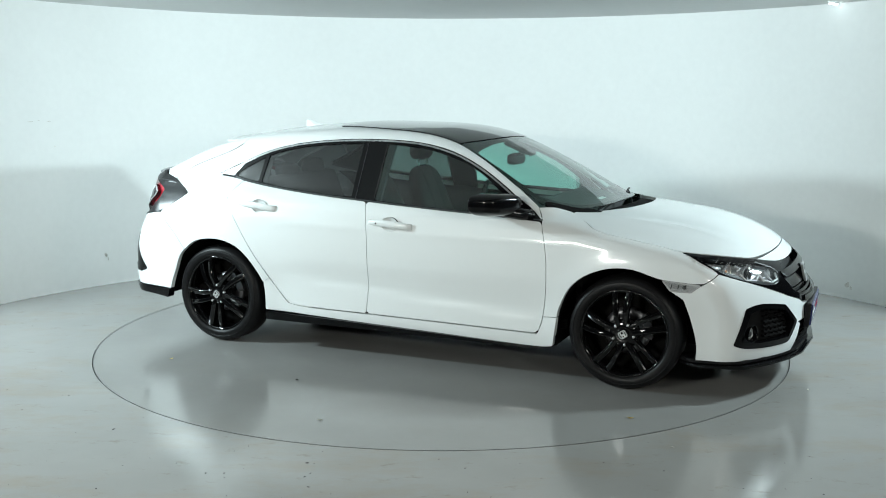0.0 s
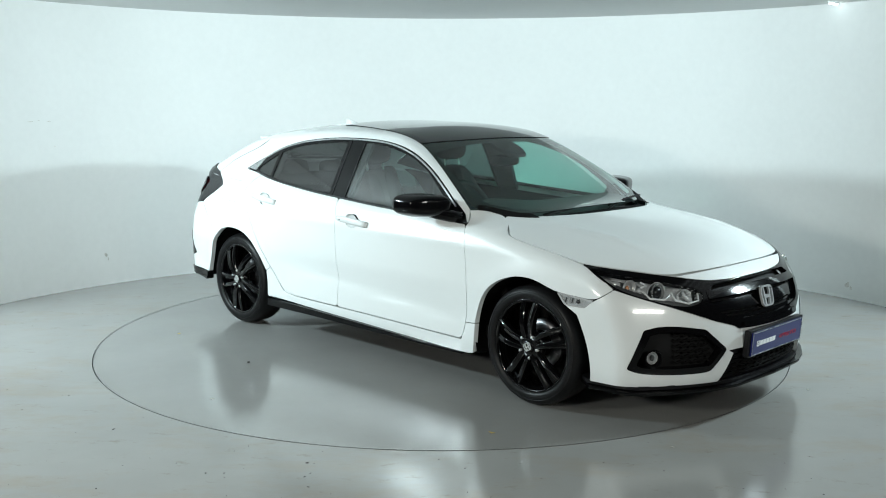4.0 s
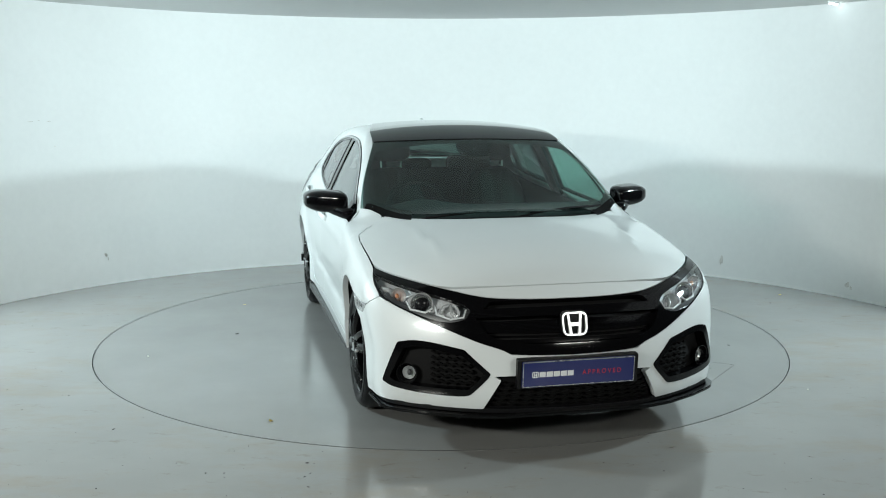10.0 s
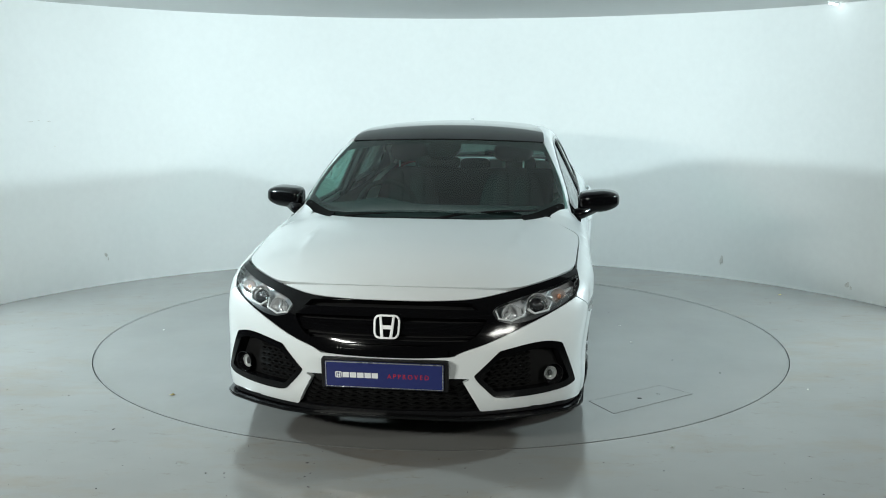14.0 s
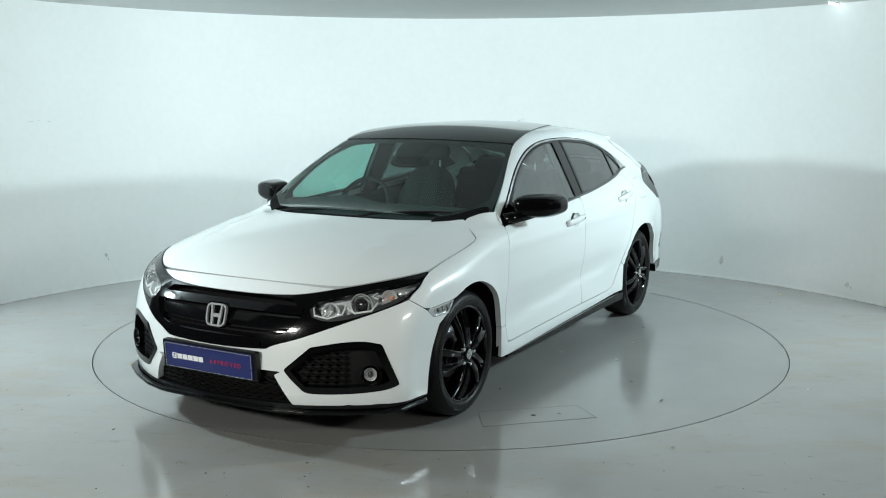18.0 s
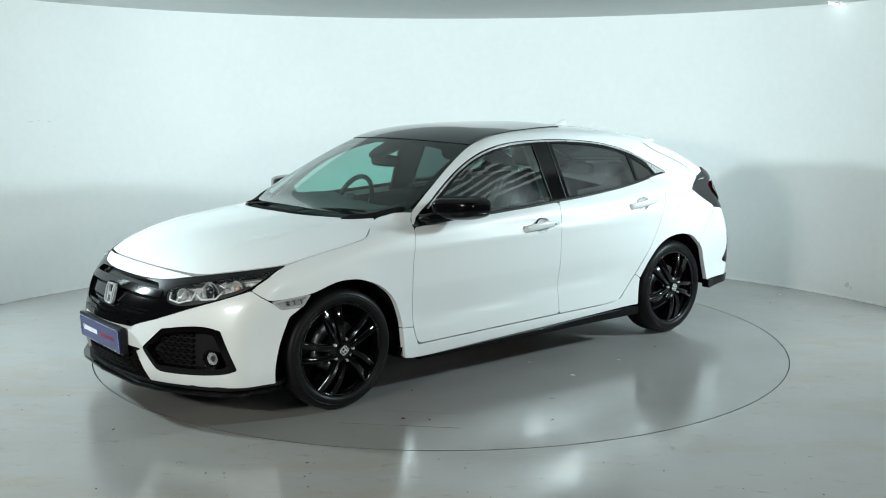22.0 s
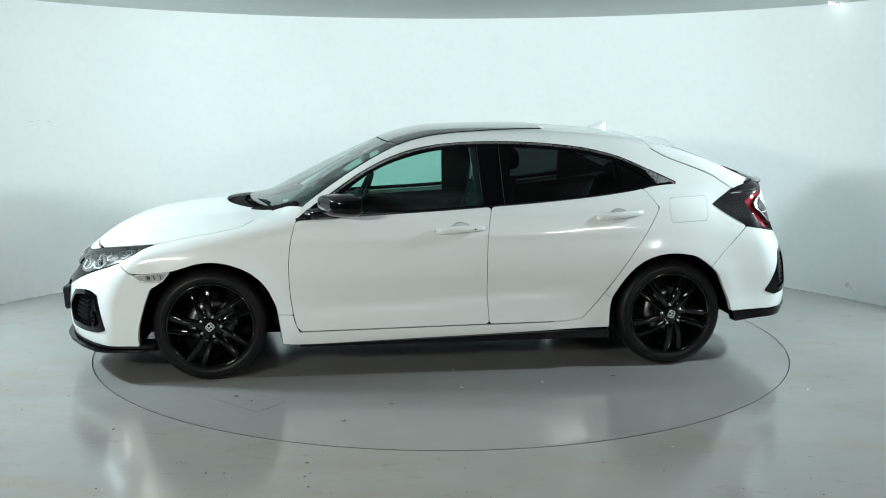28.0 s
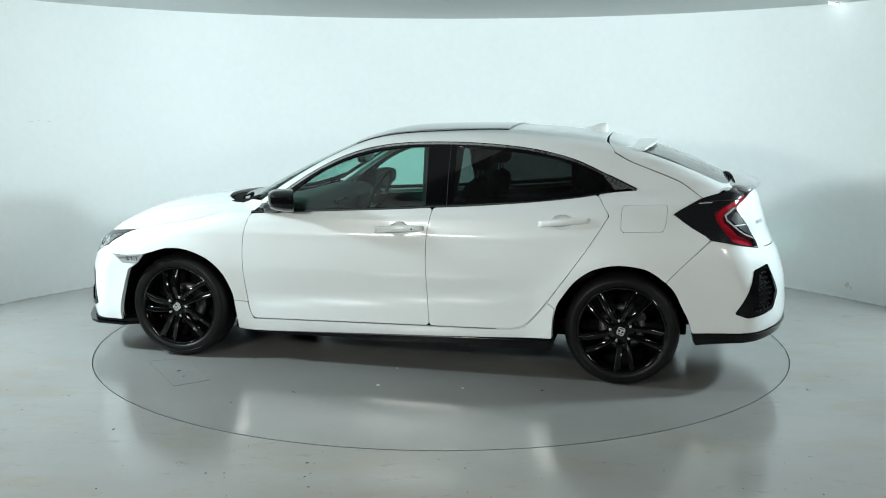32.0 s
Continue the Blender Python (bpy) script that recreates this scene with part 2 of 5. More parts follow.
def glass(name, tint, gloss=0.02, sheen=0.045, smears=0.05, rise=3.6):
    """A thin tinted pane: clear through, with a real surface sheen."""
    m = bpy.data.materials.new(name)
    m.use_nodes = True
    nt = m.node_tree
    nt.nodes.remove(nt.nodes["Principled BSDF"])
    out = nt.nodes["Material Output"]
    tr = nt.nodes.new("ShaderNodeBsdfTransparent")
    tr.inputs["Color"].default_value = (*tint, 1)
    gl = nt.nodes.new("ShaderNodeBsdfGlossy")
    gl.inputs["Roughness"].default_value = gloss
    lw = nt.nodes.new("ShaderNodeLayerWeight")
    lw.inputs["Blend"].default_value = 0.5
    pw = nt.nodes.new("ShaderNodeMath")
    pw.operation = "POWER"
    pw.inputs[1].default_value = rise
    nt.links.new(lw.outputs["Facing"], pw.inputs[0])
    fr = nt.nodes.new("ShaderNodeMapRange")
    fr.inputs["To Min"].default_value, fr.inputs["To Max"].default_value = sheen, 1.0
    nt.links.new(pw.outputs[0], fr.inputs["Value"])
    film = nt.nodes.new("ShaderNodeBsdfGlossy")
    film.inputs["Roughness"].default_value = 0.34
    tc = nt.nodes.new("ShaderNodeTexCoord")
    no = nt.nodes.new("ShaderNodeTexNoise")
    no.inputs["Scale"].default_value, no.inputs["Detail"].default_value = 4.0, 6
    nt.links.new(tc.outputs["Object"], no.inputs["Vector"])
    amount = nt.nodes.new("ShaderNodeMapRange")
    for key, v in zip(("From Min", "From Max", "To Min", "To Max"), (0.35, 0.7, 0.04, smears)):
        amount.inputs[key].default_value = v
    nt.links.new(no.outputs["Fac"], amount.inputs["Value"])
    sheens = nt.nodes.new("ShaderNodeMixShader")
    nt.links.new(amount.outputs[0], sheens.inputs[0])
    nt.links.new(gl.outputs[0], sheens.inputs[1])
    nt.links.new(film.outputs[0], sheens.inputs[2])
    mix = nt.nodes.new("ShaderNodeMixShader")
    nt.links.new(fr.outputs[0], mix.inputs[0])
    nt.links.new(tr.outputs[0], mix.inputs[1])
    nt.links.new((sheens if smears else gl).outputs[0], mix.inputs[2])
    nt.links.new(mix.outputs[0], out.inputs["Surface"])
    return m


WHITE = material("pearl_white_paint", (0.722, 0.757, 0.762), 0.36, 0.0, 0.8, bump=0.02, scale=900, rough_vary=0.04, Coat_Roughness=0.09)
GLOSS_BLACK = material("gloss_black_trim", (0.003, 0.003, 0.0035), 0.10, 0.0, 0.0, rough_vary=0.02, scale=60, Specular_IOR_Level=0.3)
SATIN_BLACK = material("satin_black_plastic", (0.005, 0.005, 0.006), 0.38, bump=0.15, scale=260, vary=0.2, Specular_IOR_Level=0.3)
MATT_BLACK = material("matt_black_plastic", (0.004, 0.004, 0.0045), 0.75, bump=0.2, scale=200, vary=0.2, Specular_IOR_Level=0.25)
ROOF_GLASS = material("black_roof_glass", (0.010, 0.011, 0.012), 0.05, 0.0, 0.3, rough_vary=0.02, scale=8)
RUBBER = material("tyre_rubber", (0.006, 0.006, 0.0065), 0.42, bump=0.2, scale=150, vary=0.3, rough_vary=0.06, Specular_IOR_Level=0.18)
RIM_BLACK = material("gloss_black_alloy", (0.0022, 0.0022, 0.0025), 0.055, 0.0, 0.0, rough_vary=0.03, scale=50, Specular_IOR_Level=0.45)
CHROME = material("chrome", (0.80, 0.81, 0.82), 0.10, 1.0, rough_vary=0.04, scale=60)
SATIN_METAL = material("satin_metal_strip", (0.62, 0.63, 0.64), 0.28, 1.0, rough_vary=0.06, scale=80)
DARK_CHROME = material("dark_chrome", (0.16, 0.165, 0.17), 0.14, 1.0, rough_vary=0.05, scale=60)
MARKER_GREY = material("ribbed_marker_lens", (0.34, 0.35, 0.36), 0.22, 0.0, 0.6, vary=0.35, scale=160)
STEEL = material("brake_steel", (0.25, 0.25, 0.26), 0.38, 1.0, rough_vary=0.1, scale=90)
LEATHER = material("black_leather", (0.006, 0.0065, 0.007), 0.6, Specular_IOR_Level=0.2, vary=0.2, scale=30)
GREY_CLOTH = material("grey_seat_insert", (0.013, 0.015, 0.015), 0.8, Specular_IOR_Level=0.2, vary=0.15, scale=30)
DASH = material("dash_soft_plastic", (0.030, 0.031, 0.033), 0.6, bump=0.06, scale=240, vary=0.15)
HEADLINING = material("light_grey_headlining", (0.25, 0.26, 0.26), 0.9, bump=0.2, scale=300, vary=0.06)
CLEAR_GLASS = glass("green_tinted_glass", (0.56, 0.82, 0.75), 0.02, 0.10, 0.4, 3.0)
SCREEN_GLASS = glass("windscreen_glass", (0.50, 0.81, 0.73), 0.03, 0.10, 0.0, 4.4)
DARK_GLASS = glass("dark_privacy_glass", (0.15, 0.175, 0.17), 0.02, 0.09, 0.4)
LENS_CLEAR = glass("clear_lamp_lens", (0.97, 0.98, 0.98))
EMBLEM_SILVER = material("bright_silver_trim", (0.62, 0.63, 0.64), 0.30, 0.6, rough_vary=0.06, scale=60)
LAMP_SILVER = material("lamp_reflector_silver", (0.80, 0.81, 0.82), 0.22, 0.6, rough_vary=0.08, scale=40)
LAMP_BASE = material("lamp_housing_silver", (0.62, 0.63, 0.65), 0.25, 0.0, rough_vary=0.12, scale=40)
WING_GREY = material("gloss_dark_grey", (0.20, 0.205, 0.21), 0.16, 0.0, 0.8, rough_vary=0.04, scale=40)
LAMP_DARK = material("lamp_housing_dark_grey", (0.05, 0.052, 0.055), 0.3, 0.2, vary=0.2, scale=60)
LAMP_WHITE = material("white_light_guide", (0.75, 0.77, 0.78), 0.25)
AMBER = material("amber_bulb", (0.62, 0.27, 0.14), 0.25)
RED_LENS = material("red_lamp_lens", (0.42, 0.012, 0.028), 0.12, 0.0, 1.0, vary=0.12, scale=70)
SMOKE_LENS = material("smoked_lamp_lens", (0.010, 0.0105, 0.012), 0.2, 0.0, 0.1, rough_vary=0.04, scale=60)
PLATE_BLUE = material("royal_blue_plate", (0.010, 0.018, 0.125), 0.3, 0.0, 0.5, vary=0.06, scale=60)
PLATE_WHITE = material("white_print", (0.80, 0.81, 0.82), 0.4)
PLATE_RED = material("red_print", (0.50, 0.02, 0.04), 0.4)
PAPER = material("white_paper", (0.78, 0.78, 0.76), 0.8)
UNDER = material("underbody_black", (0.004, 0.004, 0.004), 0.9, Specular_IOR_Level=0.1)


def floor_material(name, base, smear):
    """Worn grey floor paint: cloudy tone, brown smears, fine scratches, uneven gloss."""
    m = material(name, base, 0.2, Specular_IOR_Level=0.6)
    nt = m.node_tree
    b = nt.nodes["Principled BSDF"]
    tc = nt.nodes.new("ShaderNodeTexCoord")

    def noise_tex(scale, detail, rough=0.55, stretch=None):
        n = nt.nodes.new("ShaderNodeTexNoise")
        n.inputs["Scale"].default_value, n.inputs["Detail"].default_value, n.inputs["Roughness"].default_value = scale, detail, rough
        if stretch:
            mp = nt.nodes.new("ShaderNodeMapping")
            mp.inputs["Scale"].default_value = stretch
            nt.links.new(tc.outputs["Object"], mp.inputs["Vector"])
            nt.links.new(mp.outputs[0], n.inputs["Vector"])
        else:
            nt.links.new(tc.outputs["Object"], n.inputs["Vector"])
        return n.outputs["Fac"]

    def remap(fac, a, b_, lo, hi):
        r = nt.nodes.new("ShaderNodeMapRange")
        for key, v in zip(("From Min", "From Max", "To Min", "To Max"), (a, b_, lo, hi)):
            r.inputs[key].default_value = v
        nt.links.new(fac, r.inputs["Value"])
        return r.outputs[0]

    def mix(fac, a, b_):
        n = nt.nodes.new("ShaderNodeMix")
        n.data_type = "RGBA"
        nt.links.new(fac, n.inputs[0])
        for sock, v in ((n.inputs[6], a), (n.inputs[7], b_)):
            if isinstance(v, tuple):
                sock.default_value = (*v, 1)
            else:
                nt.links.new(v, sock)
        return n.outputs[2]

    light = tuple(c * 1.05 for c in base)
    dark = tuple(c * 0.95 for c in base)
    tone = mix(remap(noise_tex(1.3, 4), 0.35, 0.65, 0, 1), dark, light)
    tone = mix(remap(noise_tex(9, 6, 0.65), 0.64, 0.82, 0, 0.10), tone, (base[0] * 0.75, base[1] * 0.66, base[2] * 0.55))
    tan = (base[0] * 0.98, base[1] * 0.80, base[2] * 0.62)
    tone = mix(remap(noise_tex(1.1, 9, 0.72, (1, 2.2, 1)), 0.50, 0.72, 0, smear), tone, tan)
    tone = mix(remap(noise_tex(5.5, 8, 0.75, (1, 2.0, 1)), 0.59, 0.68, 0, smear * 0.8), tone, (base[0] * 0.62, base[1] * 0.50, base[2] * 0.38))
    tone = mix(remap(noise_tex(60, 3), 0.72, 0.80, 0, 0.18), tone, (base[0] * 0.5, base[1] * 0.48, base[2] * 0.45))
    nt.links.new(tone, b.inputs["Base Color"])
    nt.links.new(remap(noise_tex(3.5, 7, 0.65), 0.3, 0.7, 0.10, 0.22), b.inputs["Roughness"])
    bu = nt.nodes.new("ShaderNodeBump")
    bu.inputs["Strength"].default_value, bu.inputs["Distance"].default_value = 0.12, 0.003
    nt.links.new(noise_tex(14, 3), bu.inputs["Height"])
    nt.links.new(bu.outputs["Normal"], b.inputs["Normal"])
    return m


FLOOR_GREY = floor_material("worn_grey_floor_paint", (0.262, 0.262, 0.252), 0.6)
DISC_GREY = floor_material("worn_grey_turntable_paint", (0.245, 0.246, 0.238), 0.10)
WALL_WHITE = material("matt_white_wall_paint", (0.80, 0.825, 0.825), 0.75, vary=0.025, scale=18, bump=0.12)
# white like the wall; the ceiling's weaker light is put into a darker colour
CEIL_DIMMED = material("dimmed_white_ceiling_paint", (0.62, 0.63, 0.63), 0.8, vary=0.02, scale=14, bump=0.1)
# emission stands in for the light that falls on the hall's roof ribs
ROOF_GLOW = material("glowing_roof_rib", (0.7, 0.72, 0.72), 0.6, Emission_Color=(0.9, 1.0, 1.0, 1), Emission_Strength=1.0)
HALL_GREY = material("dark_hall_sheet", (0.035, 0.036, 0.038), 0.7, vary=0.2, scale=12)
HALL_STEEL = material("painted_steel_beam", (0.30, 0.31, 0.32), 0.5, vary=0.15, scale=20)
GAP_BLACK = material("dark_gap", (0.02, 0.02, 0.02), 0.9)
DEBRIS = material("dark_grit", (0.03, 0.028, 0.024), 0.9, vary=0.4, scale=200)
LEAF_YELLOW = material("dry_yellow_leaf", (0.55, 0.42, 0.12), 0.7, vary=0.2, scale=120)
LEAF_PALE = material("pale_paper_scrap", (0.55, 0.54, 0.48), 0.8, vary=0.15, scale=150)
SCUFF = material("grey_scuff", (0.68, 0.68, 0.66), 0.9, vary=0.3, scale=90)
LAMP_GLOW = material("lamp_panel", (0.8, 0.8, 0.8), 0.5, Emission_Color=(0.85, 1.0, 1.0, 1), Emission_Strength=6.0)
JOINT_GREY = material("worn_joint", (0.15, 0.147, 0.14), 0.7, vary=0.3, scale=60)

# ---------------------------------------------------------------- room
def ring_mesh(name, r0, r1, z0, z1, a0, a1, steps, cy=0.0):
    """A closed ring segment with a rectangular section."""
    verts, faces = [], []
    for i in range(steps + 1):
        a = a0 + (a1 - a0) * i / steps
        c, s = math.cos(a), math.sin(a)
        verts += [(r0 * c, r0 * s + cy, z0), (r1 * c, r1 * s + cy, z0), (r1 * c, r1 * s + cy, z1), (r0 * c, r0 * s + cy, z1)]
        if i:
            k = 4 * i
            for j in range(4):
                faces.append((k - 4 + j, k + j, k + (j + 1) % 4, k - 4 + (j + 1) % 4))
    faces += [(0, 1, 2, 3), (4 * steps + 3, 4 * steps + 2, 4 * steps + 1, 4 * steps)]
    return mesh_from(name, verts, faces, smooth=False)


def disc_mesh(name, r, z0, z1, steps=256, cy=0.0):
    bm = bmesh.new()
    bmesh.ops.create_cone(bm, cap_ends=True, segments=steps, radius1=r, radius2=r, depth=z1 - z0, matrix=Matrix.Translation((0, cy, (z0 + z1) / 2)))
    me = bpy.data.meshes.new(name)
    bm.to_mesh(me)
    bm.free()
    return me


def box_mesh(name, x0, x1, y0, y1, z0, z1):
    v = [(x, y, z) for x in (x0, x1) for y in (y0, y1) for z in (z0, z1)]
    return mesh_from(name, v, [(0, 1, 3, 2), (4, 6, 7, 5), (0, 4, 5, 1), (2, 3, 7, 6), (0, 2, 6, 4), (1, 5, 7, 3)], smooth=False)


def structure(name, me, mat, label, category):
    ob = new(name, me)
    me.materials.append(mat)
    return tagged(ob, label, category, kind="structure")


wall = ring_mesh("wall_curved", WALL_R, WALL_R + 0.12, 0.0, CEIL_Z, radians(WALL_A0), radians(WALL_A1), 200, WALL_C)
wall.polygons.foreach_set("use_smooth", [True] * len(wall.polygons))
wall.set_sharp_from_angle(angle=radians(30))
wall_ob = structure("wall_curved", wall, WALL_WHITE, "curved matt white studio wall with scuffs near the floor", "wall")
structure("trim", ring_mesh("trim", WALL_R - 0.006, WALL_R, 0.0, 0.012, radians(WALL_A0), radians(WALL_A1), 200, WALL_C), WALL_WHITE, "thin pale sealant bead along the wall foot", "trim")


def floor_mesh():
    bm = bmesh.new()
    n = 256
    inner = [bm.verts.new(((DISC_R + 0.0045) * math.cos(2 * math.pi * i / n), (DISC_R + 0.0045) * math.sin(2 * math.pi * i / n), 0)) for i in range(n)]
    outer = [bm.verts.new((11 * math.cos(2 * math.pi * i / n), 11 * math.sin(2 * math.pi * i / n) - 4, 0)) for i in range(n)]
    pit = [bm.verts.new((v.co.x, v.co.y, -0.1)) for v in inner]
    for i in range(n):
        j = (i + 1) % n
        bm.faces.new((inner[i], outer[i], outer[j], inner[j]))
        bm.faces.new((pit[i], inner[i], inner[j], pit[j]))
    me = bpy.data.meshes.new("floor")
    bm.to_mesh(me)
    bm.free()
    return me


structure("floor", floor_mesh(), FLOOR_GREY, "glossy grey painted concrete floor with dirt specks", "floor")
structure("floor_pit", disc_mesh("floor_pit", DISC_R + 0.05, -0.14, -0.1), GAP_BLACK, "dark gap under the turntable rim", "floor")
# the dark hall in front of the studio
structure("wall_back", box_mesh("wall_back", -10, 10, -14.1, -14, 0, 5.0), HALL_GREY, "dark hall wall behind the camera", "wall")
structure("wall_left", box_mesh("wall_left", -10.1, -10, -14, 5, 0, 5.0), HALL_GREY, "dark hall side wall", "wall")
structure("wall_right", box_mesh("wall_right", 10, 10.1, -14, 5, 0, 5.0), HALL_GREY, "dark hall side wall", "wall")
structure("hall_roof", box_mesh("hall_roof", -10, 10, -14, 5, 5.0, 5.1), HALL_GREY, "dark sheet roof of the hall", "ceiling")

# ---------------------------------------------------------------- shapes
def lathe(profile, steps=64, axis="y"):
    """A mesh turned round the y axis from (radius, along) pairs."""
    bm = bmesh.new()
    rings = []
    for i in range(steps):
        a = 2 * math.pi * i / steps
        rings.append([bm.verts.new((r * math.cos(a), y, r * math.sin(a))) for r, y in profile])
    for i in range(steps):
        p, q = rings[i], rings[(i + 1) % steps]
        for j in range(len(profile) - 1):
            bm.faces.new((p[j], p[j + 1], q[j + 1], q[j]))
    bmesh.ops.remove_doubles(bm, verts=bm.verts, dist=1e-5)
    bmesh.ops.recalc_face_normals(bm, faces=bm.faces)
    for f in bm.faces:
        f.smooth = True
    return bm


def prism(outline, depth, frame_m=None, bevel=0.0):
    """A flat outline in x, y given a thickness along z, with softened edges."""
    bm = bmesh.new()
    lo = [bm.verts.new((x, y, 0)) for x, y in outline]
    hi = [bm.verts.new((x, y, depth)) for x, y in outline]
    n = len(lo)
    bm.faces.new(list(reversed(lo)))
    bm.faces.new(hi)
    for i in range(n):
        bm.faces.new((lo[i], lo[(i + 1) % n], hi[(i + 1) % n], hi[i]))
    bmesh.ops.recalc_face_normals(bm, faces=bm.faces)
    if bevel:
        bmesh.ops.bevel(bm, geom=[e for e in bm.edges], offset=bevel, segments=2, affect="EDGES", profile=0.6)
    if frame_m is not None:
        bm.transform(frame_m)
    return bm


def block(cx, cy, cz, sx, sy, sz, bevel=0.01, turn=(0, 0, 0), seg=2):
    bm = bmesh.new()
    bmesh.ops.create_cube(bm, size=1, matrix=Matrix.Diagonal((sx, sy, sz, 1)))
    if bevel:
        bmesh.ops.bevel(bm, geom=list(bm.edges), offset=bevel, segments=seg, affect="EDGES", profile=0.5)
    for f in bm.faces:
        f.smooth = bevel > 0.015
    bm.transform(pose(cx, cy, cz, *turn))
    return bm


def blob(c, axes, power=2.6, shear=(0, 0), seg=(28, 18)):
    """A rounded box (superellipsoid); shear moves x and z with y."""
    bm = bmesh.new()
    bmesh.ops.create_uvsphere(bm, u_segments=seg[0], v_segments=seg[1], radius=1)
    for v in bm.verts:
        p = v.co
        s = (abs(p.x) ** power + abs(p.y) ** power + abs(p.z) ** power) ** (-1 / power)
        q = Vector((p.x * s * axes[0], p.y * s * axes[1], p.z * s * axes[2]))
        v.co = Vector(c) + q + Vector((shear[0] * q.y, 0, shear[1] * q.y))
    for f in bm.faces:
        f.smooth = True
    return bm


def tube(points, r, sides=10, closed=False):
    """A round bar along a smooth path."""
    pts = [Vector(p) for p in points]
    bm = bmesh.new()
    rings = []
    n = len(pts)
    for i, p in enumerate(pts):
        a = pts[(i - 1) % n] if closed or i else p
        b = pts[(i + 1) % n] if closed or i < n - 1 else p
        t = (b - a).normalized()
        side = t.cross(Vector((0, 0, 1)))
        side = side.normalized() if side.length > 0.05 else t.cross(Vector((0, 1, 0))).normalized()
        up = side.cross(t)
        rr = r[i] if isinstance(r, (list, tuple)) else r
        rings.append([bm.verts.new(p + (side * math.cos(2 * math.pi * k / sides) + up * math.sin(2 * math.pi * k / sides)) * rr) for k in range(sides)])
    for i in range(n if closed else n - 1):
        p, q = rings[i], rings[(i + 1) % n]
        for k in range(sides):
            bm.faces.new((p[k], p[(k + 1) % sides], q[(k + 1) % sides], q[k]))
    if not closed:
        bm.faces.new(rings[0])
        bm.faces.new(list(reversed(rings[-1])))
    bmesh.ops.recalc_face_normals(bm, faces=bm.faces)
    for f in bm.faces:
        f.smooth = True
    return bm


def both_sides(name, make, mat, parent, label=""):
    """make(side) gives a bmesh for the left side; its twin is mirrored across the car."""
    out = []
    for s in (1, -1):
        bm = make()
        if s < 0:
            bmesh.ops.scale(bm, vec=(1, -1, 1), verts=bm.verts)
            bmesh.ops.reverse_faces(bm, faces=bm.faces)
        holder = parent[0 if s > 0 else 1] if isinstance(parent, (list, tuple)) else parent
        out.append(part(name, bm, mat, holder, label))
    return out


def panels(name, chart, points, mat, parents, **kw):
    """A left and a right panel, each under its own parent."""
    obs = panel(name, chart, points, mat, None, **kw)
    for ob, p in zip(obs, parents):
        ob.parent = p
    return obs


def mirror_y(points):
    return [(x, -y, z) for x, y, z in reversed(points)]


def strip(line, off):
    """A closed thin outline: the line and itself moved sideways by off = (from, to)."""
    q = np.array(line, float)
    t = np.gradient(q, axis=0)
    t /= np.linalg.norm(t, axis=1, keepdims=True)
    nrm = np.stack([t[:, 1], -t[:, 0]], 1)
    return [tuple(p) for p in q + nrm * off[0]] + [tuple(p) for p in (q + nrm * off[1])[::-1]]


def bm_mesh(name, bm):
    me = bpy.data.meshes.new(name)
    bm.to_mesh(me)
    bm.free()
    return me


def ceiling_mesh():
    """A flat ceiling over the rear of the round studio, with a slanting front edge."""
    arc = [radians(13 + 202 * k / 96) for k in range(97)]
    return prism([((WALL_R + 0.12) * math.cos(a), (WALL_R + 0.12) * math.sin(a) + WALL_C) for a in arc], 0.1, Matrix.Translation((0, 0, CEIL_Z)))


structure("ceiling", bm_mesh("ceiling", ceiling_mesh()), CEIL_DIMMED, "plain white low studio ceiling", "ceiling")

# ---------------------------------------------------------------- turntable
turntable = tagged(new("turntable"), "round grey painted turntable flush with the floor", "turntable")
part("disc", disc_mesh("disc", DISC_R, -0.08, 0.0), DISC_GREY, turntable)
part("rim_strip", ring_mesh("rim_strip", DISC_R - 0.003, DISC_R - 0.0005, -0.05, 0.0015, 0, 2 * math.pi, 256), STEEL, turntable)
HATCH = [(1.567, 1.118), (1.372, 0.992), (1.022, 1.392), (1.160, 1.552)]


def bar_between(a, b, w, h):
    """A low straight bar on the floor from a to b."""
    d = Vector((b[0] - a[0], b[1] - a[1], 0))
    m = Matrix.Translation((a[0], a[1], 0)) @ pose(0, 0, 0, 0, 0, math.degrees(math.atan2(d.y, d.x)))
    return prism([(0, -w / 2), (d.length, -w / 2), (d.length, w / 2), (0, w / 2)], h, m)


hatch = part("hatch_plate", prism(HATCH, 0.001), DISC_GREY, turntable)
for a, b in zip(HATCH, HATCH[1:] + HATCH[:1]):
    part("hatch_joint", bar_between(a, b, 0.002, 0.0016), JOINT_GREY, hatch)
part("lifting_hole", disc_mesh("lifting_hole", 0.012, 0.0, 0.002, 16), GAP_BLACK, hatch).location = (1.285, 1.262, 0)


